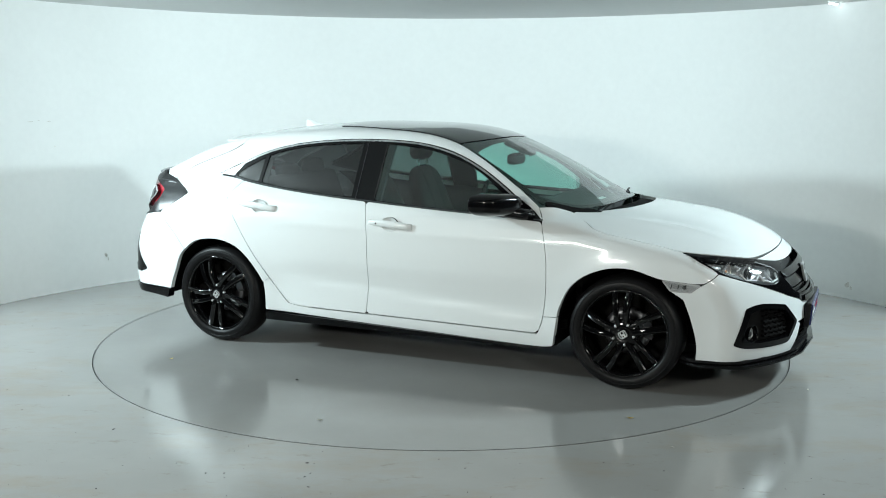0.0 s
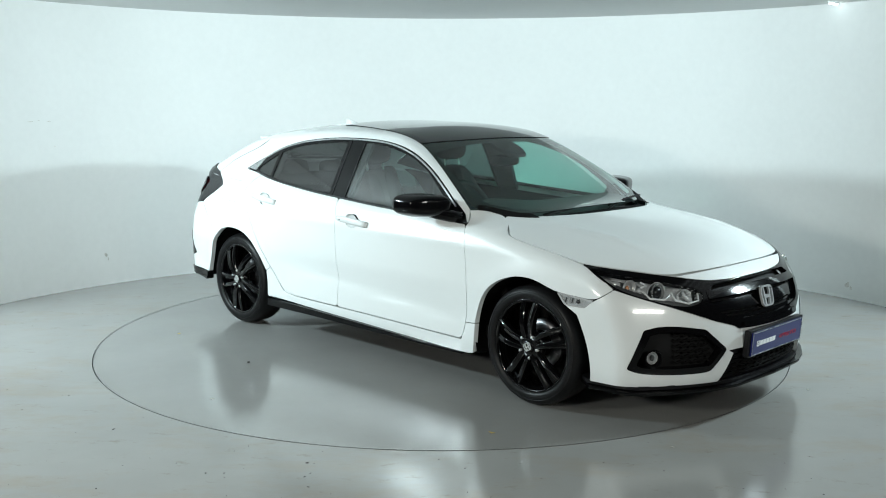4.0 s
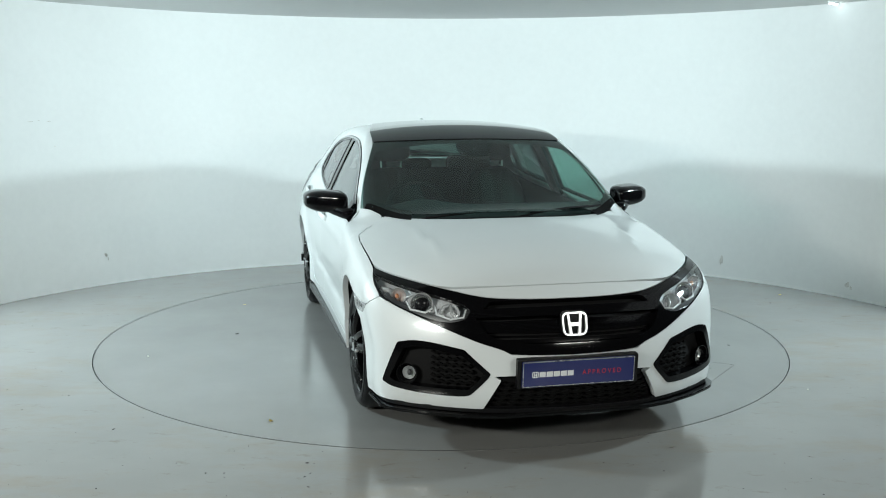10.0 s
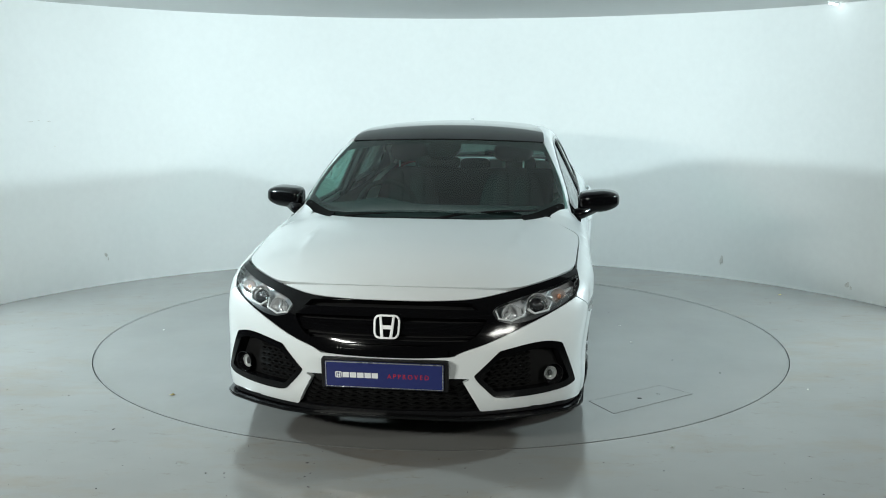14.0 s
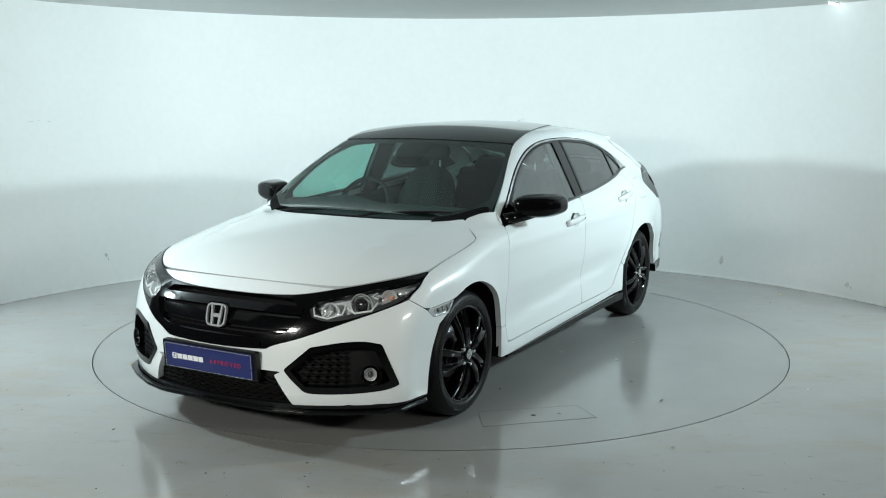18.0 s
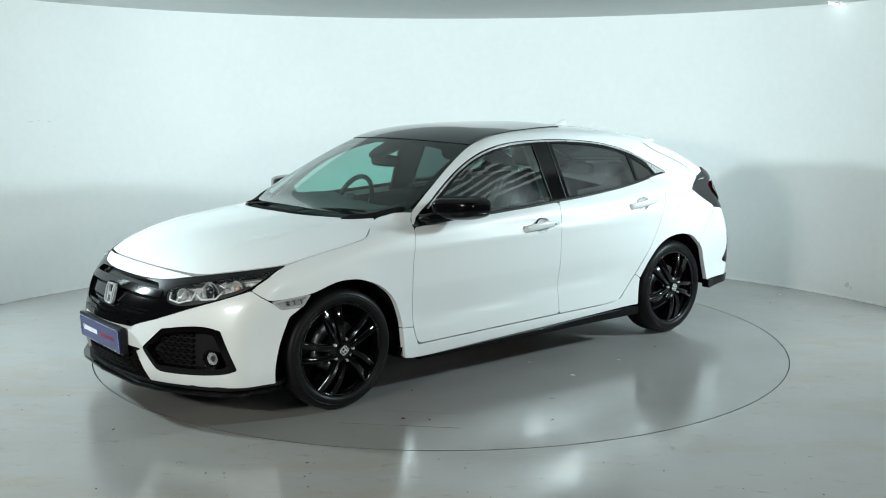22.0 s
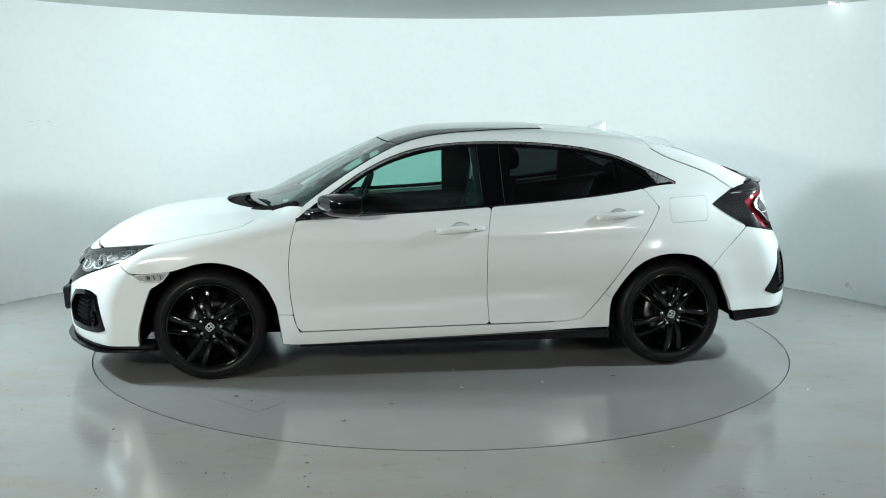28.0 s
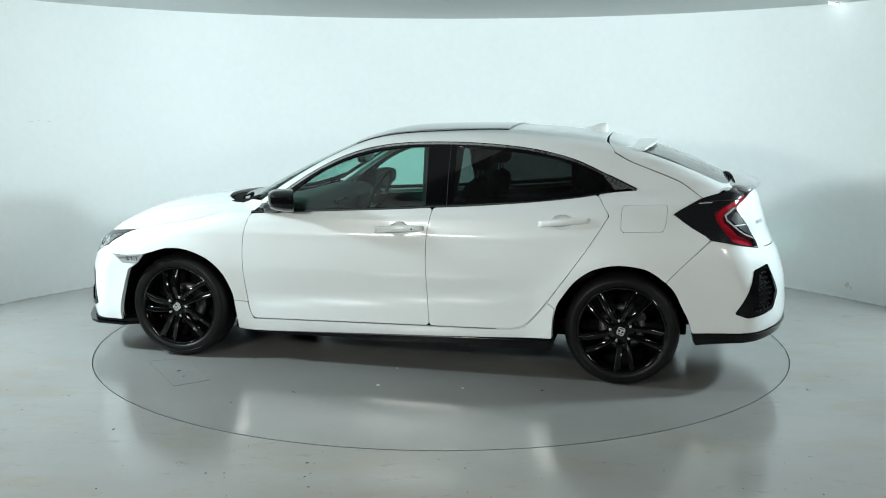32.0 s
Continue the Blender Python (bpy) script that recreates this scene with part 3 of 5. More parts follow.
def scrap(x, y, r, seed, z=0.0):
    """A small curled scrap that lies on the floor."""
    rnd = random.Random(seed)
    n = 9
    turn = rnd.uniform(0, 6.3)
    bm = bmesh.new()
    mid = bm.verts.new((x, y, z + 0.006 * rnd.uniform(0.3, 1)))
    ring = []
    for k in range(n):
        a = 2 * math.pi * k / n
        rr = r * rnd.uniform(0.6, 1.1)
        u, v = rr * math.cos(a), 0.5 * rr * math.sin(a)
        ring.append(bm.verts.new((x + u * math.cos(turn) - v * math.sin(turn), y + u * math.sin(turn) + v * math.cos(turn), z + 0.001 + 0.008 * rnd.random() * rr / 0.02)))
    for k in range(n):
        bm.faces.new((mid, ring[k], ring[(k + 1) % n]))
    bmesh.ops.solidify(bm, geom=bm.faces[:], thickness=0.001)
    return bm


for k, (x, y, r, mat) in enumerate(((1.60, -1.24, 0.024, LEAF_YELLOW), (-0.29, -1.36, 0.02, DEBRIS), (-1.249, -1.278, 0.016, LEAF_YELLOW), (0.19, -1.91, 0.018, LEAF_PALE), (0.467, 1.505, 0.013, DEBRIS),
                                    (0.05, 0.91, 0.016, LEAF_YELLOW), (0.06, 1.275, 0.018, LEAF_PALE), (-0.415, 1.215, 0.014, LEAF_PALE), (-0.85, 1.15, 0.016, DEBRIS), (0.964, 0.916, 0.014, DEBRIS),
                                    (0.726, 1.755, 0.015, DEBRIS), (1.2, 1.367, 0.012, DEBRIS))):
    part("scrap", scrap(x, y, r, 40 + k), mat, turntable)

# ---------------------------------------------------------------- car: outlines (x forward, y left, z up)
BELT = [(0.862, 0.910), (0.458, 0.930), (-0.03, 0.955), (-0.263, 0.971), (-0.532, 0.987), (-0.876, 1.017), (-1.124, 1.049), (-1.266, 1.076), (-1.40, 1.088)]
DAYLIGHT = snapped([(0.862, 0.835, 0.910), (0.743, 0.776, 0.992), (0.613, 0.744, 1.091), (0.447, 0.70, 1.196), (0.28, 0.671, 1.272), (0.078, 0.649, 1.323), (-0.124, 0.64, 1.341),
                    (-0.396, 0.64, 1.343), (-0.601, 0.644, 1.333), (-0.807, 0.652, 1.312), (-0.944, 0.663, 1.285), (-1.081, 0.678, 1.248), (-1.251, 0.705, 1.170), (-1.409, 0.724, 1.097)], "side")
DOOR_SEAM = [(-0.25, 0.285), (-0.233, 0.466), (-0.230, 0.736), (-0.241, 0.866), (-0.263, 0.971)]
FRONT_EDGE = [(0.862, 0.910), (0.895, 0.79), (0.907, 0.661), (0.902, 0.496), (0.877, 0.329), (0.85, 0.272)]
REAR_EDGE = [(-0.703, 0.291), (-0.805, 0.309), (-0.887, 0.40), (-1.027, 0.59), (-1.176, 0.804), (-1.265, 0.955), (-1.195, 1.062)]
FRONT_ARCH = [(1.508, 0.652), (1.415, 0.682), (1.339, 0.689), (1.247, 0.679), (1.126, 0.631), (1.035, 0.55), (0.976, 0.418)]
REAR_ARCH = [(-0.981, 0.427), (-1.014, 0.488), (-1.092, 0.597), (-1.192, 0.666), (-1.328, 0.694), (-1.469, 0.677), (-1.53, 0.643), (-1.578, 0.604)]
HOOD_SEAM = snapped([(0.99, 0.665, 0.948), (1.10, 0.76, 0.90), (1.165, 0.826, 0.872), (1.25, 0.832, 0.86), (1.35, 0.830, 0.843), (1.494, 0.824, 0.822), (1.64, 0.820, 0.784)], "top")
BROW = [HOOD_SEAM[-1]] + snapped([(1.76, 0.762, 0.768), (1.885, 0.658, 0.749), (1.98, 0.548, 0.727)], "top")
NOSE_TOP = snapped([(2.066, 0.40, 0.702), (2.094, 0.312, 0.696), (2.119, 0.15, 0.692), (2.122, 0.0, 0.692)], "front")
BLACK_LOW = snapped([(2.253, 0.0, 0.463), (2.244, 0.175, 0.466), (2.221, 0.30, 0.468), (2.207, 0.335, 0.488), (2.165, 0.43, 0.515), (2.104, 0.545, 0.560), (2.03, 0.645, 0.600),
                     (1.96, 0.725, 0.631), (1.903, 0.78, 0.655), (1.838, 0.828, 0.680)], "front")
WING_SEAM = snapped([(1.838, 0.828, 0.680), (1.797, 0.86, 0.650), (1.757, 0.882, 0.622)], "front")
LAMP = snapped([(1.69, 0.835, 0.765), (1.83, 0.755, 0.739), (1.937, 0.652, 0.716), (2.017, 0.558, 0.694), (2.07, 0.484, 0.674), (2.098, 0.455, 0.648), (2.11, 0.48, 0.612),
                (2.09, 0.545, 0.593), (2.04, 0.63, 0.603), (1.968, 0.716, 0.632), (1.903, 0.78, 0.658), (1.84, 0.82, 0.686), (1.76, 0.835, 0.737)], "front")
FOG = [(1.928, 0.828, 0.305), (1.978, 0.768, 0.490), (2.02, 0.706, 0.507), (2.078, 0.62, 0.503), (2.15, 0.50, 0.480), (2.203, 0.392, 0.378),
       (2.197, 0.41, 0.35), (2.173, 0.475, 0.283), (2.155, 0.505, 0.272), (2.06, 0.675, 0.273), (1.97, 0.79, 0.285)]
PANO_EDGE = [(0.265, 0.605), (0.10, 0.595), (-0.10, 0.565), (-0.35, 0.515), (-0.64, 0.465)]
SCREEN_EDGE = [(0.818, 0.768), (0.66, 0.73), (0.52, 0.685), (0.38, 0.64), (0.265, 0.605)]
HATCH_SEAM = snapped([(-1.215, 0.56, 1.331), (-1.27, 0.640, 1.29), (-1.342, 0.660, 1.259), (-1.51, 0.680, 1.193), (-1.66, 0.700, 1.135), (-1.735, 0.728, 1.097), (-1.803, 0.767, 1.063)], "top")
TAIL_LOW = snapped([(-1.63, 0.845, 0.968), (-1.784, 0.866, 0.872), (-1.93, 0.836, 0.818), (-2.07, 0.663, 0.786)], "rear")
REAR_SEAM = snapped([(-1.580, 0.9, 0.603), (-1.66, 0.9, 0.689), (-1.74, 0.88, 0.768), (-1.808, 0.87, 0.838)], "side")
TAIL_TOP = snapped([(-1.715, 0.819, 1.011), (-1.803, 0.767, 1.063)], "rear")

car = tagged(new("car"), "pearl white five-door hatchback with black wheels and dark rear glass", "car")

# ---------------------------------------------------------------- white panels
panel("hood", "top", [(2.060, 0, 0.743), (2.054, 0.18, 0.741), (2.035, 0.341, 0.738), *BROW[::-1], *HOOD_SEAM[::-1][1:], (1.06, 0.575, 0.9), (1.17, 0.45, 0.9), (1.27, 0.27, 0.9), (1.308, 0, 0.95),
                      *mirror_y([(2.054, 0.18, 0.741), (2.035, 0.341, 0.738), *BROW[::-1], *HOOD_SEAM[::-1][1:], (1.06, 0.575, 0.9), (1.17, 0.45, 0.9), (1.27, 0.27, 0.9)])],
      WHITE, car, both=False, r=0.02, depth=0.02, label="white bonnet with two raised crease lines")
half = snapped([(2.060, 0, 0.743), (2.054, 0.18, 0.741), (2.035, 0.341, 0.738), (1.983, 0.545, 0.729)], "top") + NOSE_TOP
panel("nose_strip", "front", half[1:] + mirror_y(half[1:-1]) + [half[0]], WHITE, car, both=False, r=0.004, depth=0.02)
half = [*BLACK_LOW[1:], *WING_SEAM[1:], (1.705, 0.886, 0.579), (1.60, 0.903, 0.582), (1.667, 0.894, 0.54), (1.715, 0.88, 0.42), (1.738, 0.871, 0.30), (1.735, 0.865, 0.214),
        (1.905, 0.828, 0.212), (1.955, 0.79, 0.212), (2.05, 0.66, 0.206), (2.150, 0.48, 0.202), (2.182, 0.415, 0.212), (2.221, 0.342, 0.352), (2.209, 0.372, 0.366), (2.238, 0.26, 0.372)]
front_bumper = panel("front_bumper", "front", half + [(2.25, 0, 0.374)] + mirror_y(half) + [BLACK_LOW[0]], WHITE, car, both=False, r=0.008, bend=24, depth=0.03,
                     holes=[FOG, mirror_y(FOG)], label="white front bumper with angled lower blades")[0]
fender = [(0.862, 0.836, 0.910), *snapped([(0.818, 0.768, 0.974), (0.90, 0.715, 0.96), (0.975, 0.668, 0.956)], "top"), *HOOD_SEAM, (1.70, 0.835, 0.762), (1.765, 0.833, 0.735), *WING_SEAM, (1.553, 0.90, 0.640)]
panel("front_wing", "side", [to_chart("side", p) for p in fender] + FRONT_ARCH + [(0.972, 0.378), (0.884, 0.37), *FRONT_EDGE[1:4][::-1]], WHITE, car, r=0.006, depth=0.03)
CUP_F, CUP_R = [(-0.075 + 0.055 * math.cos(a * math.pi / 8), 0.848 + 0.042 * math.sin(a * math.pi / 8)) for a in range(16)], [(-1.01 + 0.055 * math.cos(a * math.pi / 8), 0.912 + 0.04 * math.sin(a * math.pi / 8)) for a in range(16)]
front_doors = panel("front_door", "side", FRONT_EDGE + DOOR_SEAM + [(-0.03, 0.955), (0.458, 0.930)], WHITE, car, r=0.03, depth=0.03, holes=[CUP_F], label="white front door with black mirror")
rear_doors = panel("rear_door", "side", DOOR_SEAM + [(-0.532, 0.987), (-0.876, 1.017), (-1.124, 1.049)] + REAR_EDGE[::-1], WHITE, car, r=0.02, depth=0.03, holes=[CUP_R], label="white rear door with dark tinted window")
panel("sill", "side", [(0.97, 0.377), (0.885, 0.369), (0.878, 0.329), (0.85, 0.266), (-0.25, 0.280), (-0.703, 0.286), (-0.808, 0.304), (-0.89, 0.396), (-0.935, 0.455), (-0.978, 0.425), (-0.966, 0.35), (-0.965, 0.253),
                       (-0.366, 0.226), (0.302, 0.208), (0.854, 0.19), (0.945, 0.205)], WHITE, car, r=0.008, depth=0.03, gap=0.001)
panel("sill_return", "side", [(-0.64, 0.300), (-0.78, 0.335), (-0.90, 0.50), (-1.0, 0.60), (-1.04, 0.56), (-0.985, 0.44), (-0.965, 0.34), (-0.80, 0.262), (-0.64, 0.255)], WHITE, car, r=0.004, lift=-0.014, depth=0.0, gap=0)
panel("wing_return", "top", [(1.24, 0.78), (1.05, 0.60), (0.95, 0.63), (0.92, 0.73), (1.10, 0.82), (1.24, 0.845)], WHITE, car, r=0.004, lift=-0.014, depth=0.0, gap=0)
FLAP = [(-1.345, 0.868), (-1.555, 0.876), (-1.57, 0.90), (-1.578, 1.0), (-1.57, 1.018), (-1.345, 1.012), (-1.33, 0.99), (-1.33, 0.885)]
quarter = REAR_ARCH + [*[to_chart("side", p) for p in REAR_SEAM], *[to_chart("side", p) for p in TAIL_LOW[1::-1]], *[to_chart("side", p) for p in TAIL_TOP], *[to_chart("side", p) for p in HATCH_SEAM[-2:0:-1]],
                       (-1.251, 1.170), (-1.409, 1.097), (-1.40, 1.088), (-1.266, 1.076), *REAR_EDGE[::-1][:4], (-0.937, 0.458)]
panel("rear_wing", "side", quarter, WHITE, car, r=0.006, depth=0.03, holes=[FLAP])
panel("fuel_flap", "side", FLAP, WHITE, car, r=0.012, depth=0.012, gap=0.0016)
rail = DAYLIGHT[:13] + HATCH_SEAM[1::-1] + [(-1.215, 0.45, 1.35)] + [(x, y, 0) for x, y in PANO_EDGE[::-1]] + [(x, y, 0) for x, y in SCREEN_EDGE[::-1][1:]]
panel("roof_rail", "top", rail, WHITE, car, r=0.006, depth=0.02, grid=0.025, gap=-0.0016)
panel("roof_rear", "top", [(-0.64, 0.461), (-1.215, 0.446), (-1.215, -0.446), (-0.64, -0.461)], WHITE, car, both=False, r=0.006, depth=0.02)
panel("roof_glass", "top", PANO_EDGE + [(x, -y) for x, y in PANO_EDGE[::-1]] + [(0.325, -0.35), (0.345, 0), (0.325, 0.35)], ROOF_GLASS, car, both=False, r=0.02, lift=0.006, depth=0.02, gap=0.004, label="black glass panoramic roof panel")
# tailgate
GLASS_REAR = [(-1.335, 0.585), (-1.62, 0.625), (-1.85, 0.61), (-1.915, 0.52), (-1.93, 0)]
top_half = [(x - 0.004, y) for x, y, z in HATCH_SEAM] + [(-1.90, 0.63), (-1.955, 0.53), (-1.985, 0.35), (-2.0, 0.0)]
tailgate = panel("tailgate", "top", top_half + [(x, -y) for x, y in top_half[::-1][1:]], WHITE, car, both=False, r=0.01, depth=0.02,
                 holes=[[*GLASS_REAR, *[(x, -y) for x, y in GLASS_REAR[::-1][1:]], (-1.44, -0.3), (-1.46, 0), (-1.44, 0.3)]], label="white tailgate with sloping dark rear window")[0]
part_glass = [*GLASS_REAR, *[(x, -y) for x, y in GLASS_REAR[::-1][1:]], (-1.44, -0.3), (-1.46, 0), (-1.44, 0.3)]
panel("rear_window", "top", part_glass, DARK_GLASS, tailgate, both=False, r=0.02, lift=-0.004, depth=0, gap=-0.006)
half = [(-2.17, 0.3, 0.775), (-2.072, 0.672, 0.782), (-2.048, 0.672, 0.830), (-2.010, 0.702, 0.895), (-1.957, 0.742, 0.970), (-1.938, 0.744, 1.008), (-1.978, 0.672, 1.045), (-2.01, 0.53, 1.075), (-2.06, 0.3, 1.08)]
panel("tailgate_skin", "rear", half + [(-2.07, 0, 1.082)] + mirror_y(half), WHITE, tailgate, both=False, r=0.02, depth=0.02)
half = [*REAR_SEAM, *TAIL_LOW[2:], (-2.14, 0.45, 0.772)]
low = [(-1.612, 0.90, 0.572), (-1.645, 0.90, 0.528), (-1.674, 0.90, 0.475), (-1.712, 0.885, 0.40), (-1.73, 0.879, 0.325), (-1.955, 0.838, 0.328), (-2.2, 0.57, 0.342)]
VENT = [(-2.119, 0.666, 0.690), (-2.17, 0.60, 0.533), (-2.156, 0.675, 0.450), (-2.014, 0.825, 0.418), (-1.956, 0.842, 0.440), (-2.045, 0.793, 0.671)]
panel("rear_bumper", "rear", half + mirror_y(half) + [(x, -y, z) for x, y, z in low] + [(-2.26, 0, 0.347)] + low[::-1], WHITE, car, both=False, r=0.012, depth=0.03, holes=[VENT, mirror_y(VENT)])
panel("rear_vent", "rear", VENT, SATIN_BLACK, car, r=0.01, bend=0, lift=-0.025, depth=0.0, gap=-0.02)
inner = [(-2.119, 0.676, 0.668), (-2.155, 0.625, 0.54), (-2.14, 0.685, 0.468), (-2.02, 0.80, 0.45), (-2.06, 0.765, 0.655)]
panel("vent_frame", "rear", VENT, GLOSS_BLACK, car, r=0.01, bend=0, lift=0.003, depth=0.02, gap=-0.004, holes=[inner])
for i in range(7):
    z = 0.475 + 0.03 * i
    line = [(1.2 * math.atan2(y, 1.1), z + 0.006 * (-1) ** k) for k, y in enumerate(np.linspace(0.62 - 0.004 * i, 0.80, 9))]
    panel("vent_slat", "rear", strip(line, (-0.004, 0.004)), SATIN_BLACK, car, r=0.002, lift=-0.008, depth=0.012, gap=0)
skirt = [(-1.73, 0.88, 0.325), (-1.955, 0.838, 0.326), (-2.2, 0.57, 0.340), (-2.26, 0, 0.343)]
skirt_low = [(-1.745, 0.875, 0.262), (-1.95, 0.838, 0.278), (-2.19, 0.57, 0.304), (-2.25, 0, 0.306)]
panel("rear_skirt", "rear", skirt + mirror_y(skirt[:-1]) + [(x, -y, z) for x, y, z in skirt_low[:-1]] + skirt_low[::-1], GLOSS_BLACK, car, both=False, r=0.008, lift=0.012, depth=0.05)

# ---------------------------------------------------------------- dark trim, glass
SURROUND = [to_chart("side", p) for p in DAYLIGHT] + BELT[::-1][:-1]
PANE_F = [(0.72, 0.938), (0.60, 1.052), (0.447, 1.166), (0.279, 1.241), (0.074, 1.293), (-0.12, 1.312), (-0.195, 1.314), (-0.213, 0.982), (-0.03, 0.968), (0.458, 0.943)]
PANE_R = [(-0.372, 0.997), (-0.362, 1.316), (-0.607, 1.303), (-0.812, 1.281), (-0.947, 1.254), (-1.036, 1.225), (-1.055, 1.058), (-0.876, 1.03), (-0.532, 1.0)]
PANE_Q = [(-1.077, 1.062), (-1.066, 1.212), (-1.16, 1.165), (-1.25, 1.112), (-1.262, 1.090), (-1.12, 1.064)]
panel("window_surround", "side", SURROUND, GLOSS_BLACK, car, r=0.006, lift=0.0, depth=0.02, holes=[PANE_F, PANE_R, PANE_Q], gap=0.002)
panels("front_window", "side", PANE_F, CLEAR_GLASS, front_doors, r=0.02, lift=-0.005, depth=0, gap=-0.006)
panels("rear_window", "side", PANE_R, DARK_GLASS, rear_doors, r=0.02, lift=-0.005, depth=0, gap=-0.006)
panels("quarter_window", "side", PANE_Q, DARK_GLASS, rear_doors, r=0.01, lift=-0.005, depth=0, gap=-0.006)
topline = [to_chart("side", p) for p in DAYLIGHT[1:]]
panel("chrome_strip", "side", strip(topline, (-0.017, -0.008)), SATIN_METAL, car, r=0.003, lift=0.004, depth=0.006, gap=0, grid=0.03)
panel("chrome_corner", "side", [(-1.215, 1.168), (-1.30, 1.132), (-1.388, 1.096), (-1.285, 1.088)], SATIN_METAL, car, r=0.004, lift=0.004, depth=0.006, gap=0)
panel("pillar_strip", "side", strip([(-0.340, 0.985), (-0.333, 1.15), (-0.330, 1.322)], (-0.0015, 0.0015)), LAMP_DARK, car, r=0.001, lift=0.004, depth=0.006, gap=0)
panel("pillar_strip", "side", strip([(-0.214, 0.985), (-0.205, 1.15), (-0.198, 1.312)], (-0.0015, 0.0015)), LAMP_DARK, car, r=0.001, lift=0.002, depth=0.006, gap=0)
panel("belt_strip", "side", strip([(x, z) for x, z in BELT[:-1]], (0.0, 0.007)), DARK_CHROME, car, r=0.002, lift=0.005, depth=0.01, gap=0)
screen_half = [(1.165, 0.0), (1.135, 0.30), (1.045, 0.53), (0.935, 0.68), (0.835, 0.757)] + SCREEN_EDGE[1:] + [(0.325, 0.35)]
panel("windscreen", "top", screen_half + [(0.345, 0)] + [(x, -y) for x, y in screen_half[::-1][:-1]], SCREEN_GLASS, car, both=False, r=0.01, lift=0.002, depth=0, gap=0.003)
frit_in = [(1.115, 0.0), (1.085, 0.29), (1.0, 0.51), (0.89, 0.655), (0.79, 0.715), (0.52, 0.655), (0.375, 0.605), (0.37, 0.33), (0.385, 0.0)]
panel("windscreen_border", "top", screen_half + [(0.345, 0)] + [(x, -y) for x, y in screen_half[::-1][:-1]], MATT_BLACK, car, both=False, r=0.01, lift=-0.003, depth=0, gap=0.003,
      holes=[frit_in + [(x, -y) for x, y in frit_in[::-1][1:-1]]])
cowl = [(1.325, 0.0), (1.285, 0.272), (1.185, 0.455), (1.065, 0.582), (0.99, 0.655), (0.90, 0.735), (0.83, 0.758)]
panel("cowl", "top", cowl + [(0.935, 0.685), (1.065, 0.53), (1.165, 0.29), (1.20, 0), (1.165, -0.29), (1.065, -0.53), (0.935, -0.685)] + [(x, -y) for x, y in cowl[::-1][:-1]], UNDER, car, both=False, r=0.01, lift=-0.018, depth=0.02, gap=0)
panel("cowl_corner", "top", [(1.13, 0.535), (1.05, 0.605), (0.975, 0.672), (0.87, 0.748), (0.84, 0.735), (0.95, 0.63), (1.06, 0.52)], UNDER, car, r=0.01, lift=0.003, depth=0.02, gap=0)
# black face between the lamps
half = [*BROW, *NOSE_TOP[:-1]]
face_low = BLACK_LOW[1:]
GRILLE = [(2.115, 0.375, 0.683), (2.150, 0.45, 0.620), (2.175, 0.40, 0.55), (2.21, 0.31, 0.512)]
grille_loop = GRILLE + mirror_y(GRILLE)
face = panel("front_face", "front", half + [NOSE_TOP[-1]] + mirror_y(half) + [(x, -y, z) for x, y, z in face_low[::-1]] + [BLACK_LOW[0]] + face_low, GLOSS_BLACK, car, both=False, r=0.01, depth=0.03, lift=0.002,
             holes=[LAMP, mirror_y(LAMP), grille_loop], label="gloss black grille face joining both headlights")[0]
panel("grille_back", "front", grille_loop, MATT_BLACK, face, both=False, r=0.01, lift=-0.05, depth=0, gap=-0.04)
for z, h, lift, mat in ((0.644, 0.017, 0.006, GLOSS_BLACK), (0.592, 0.026, -0.018, GLOSS_BLACK), (0.552, 0.004, -0.026, GLOSS_BLACK), (0.528, 0.008, -0.006, GLOSS_BLACK)):
    line = [(y, z - 0.006 * (y / 0.4) ** 2) for y in np.linspace(-0.45, 0.45, 13)]
    panel("grille_bar", "front", strip(line, (-h, h)), mat, face, both=False, r=0.004, lift=lift, depth=0.02, gap=0)
line = [(y, 0.478 + 0.012 * (y / 0.4) ** 2) for y in np.linspace(-0.265, 0.265, 11)]
panel("grille_lower_bar", "front", strip(line, (-0.014, 0.014)), GLOSS_BLACK, face, both=False, r=0.006, lift=0.012, depth=0.02, gap=0)

# emblem: chrome frame with two uprights and a tie
def emblem(w, h, t, d):
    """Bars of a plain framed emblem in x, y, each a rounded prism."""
    bars = []
    ring = [(w / 2 * (0.94 if sy < 0 else 1.0) * sx, h / 2 * sy) for sx, sy in ((-1, -1), (1, -1), (1, 1), (-1, 1))]
    loop = rounded(ring, w * 0.28, w * 0.1)
    bars.append((loop, grown(loop, -t)))
    return bars


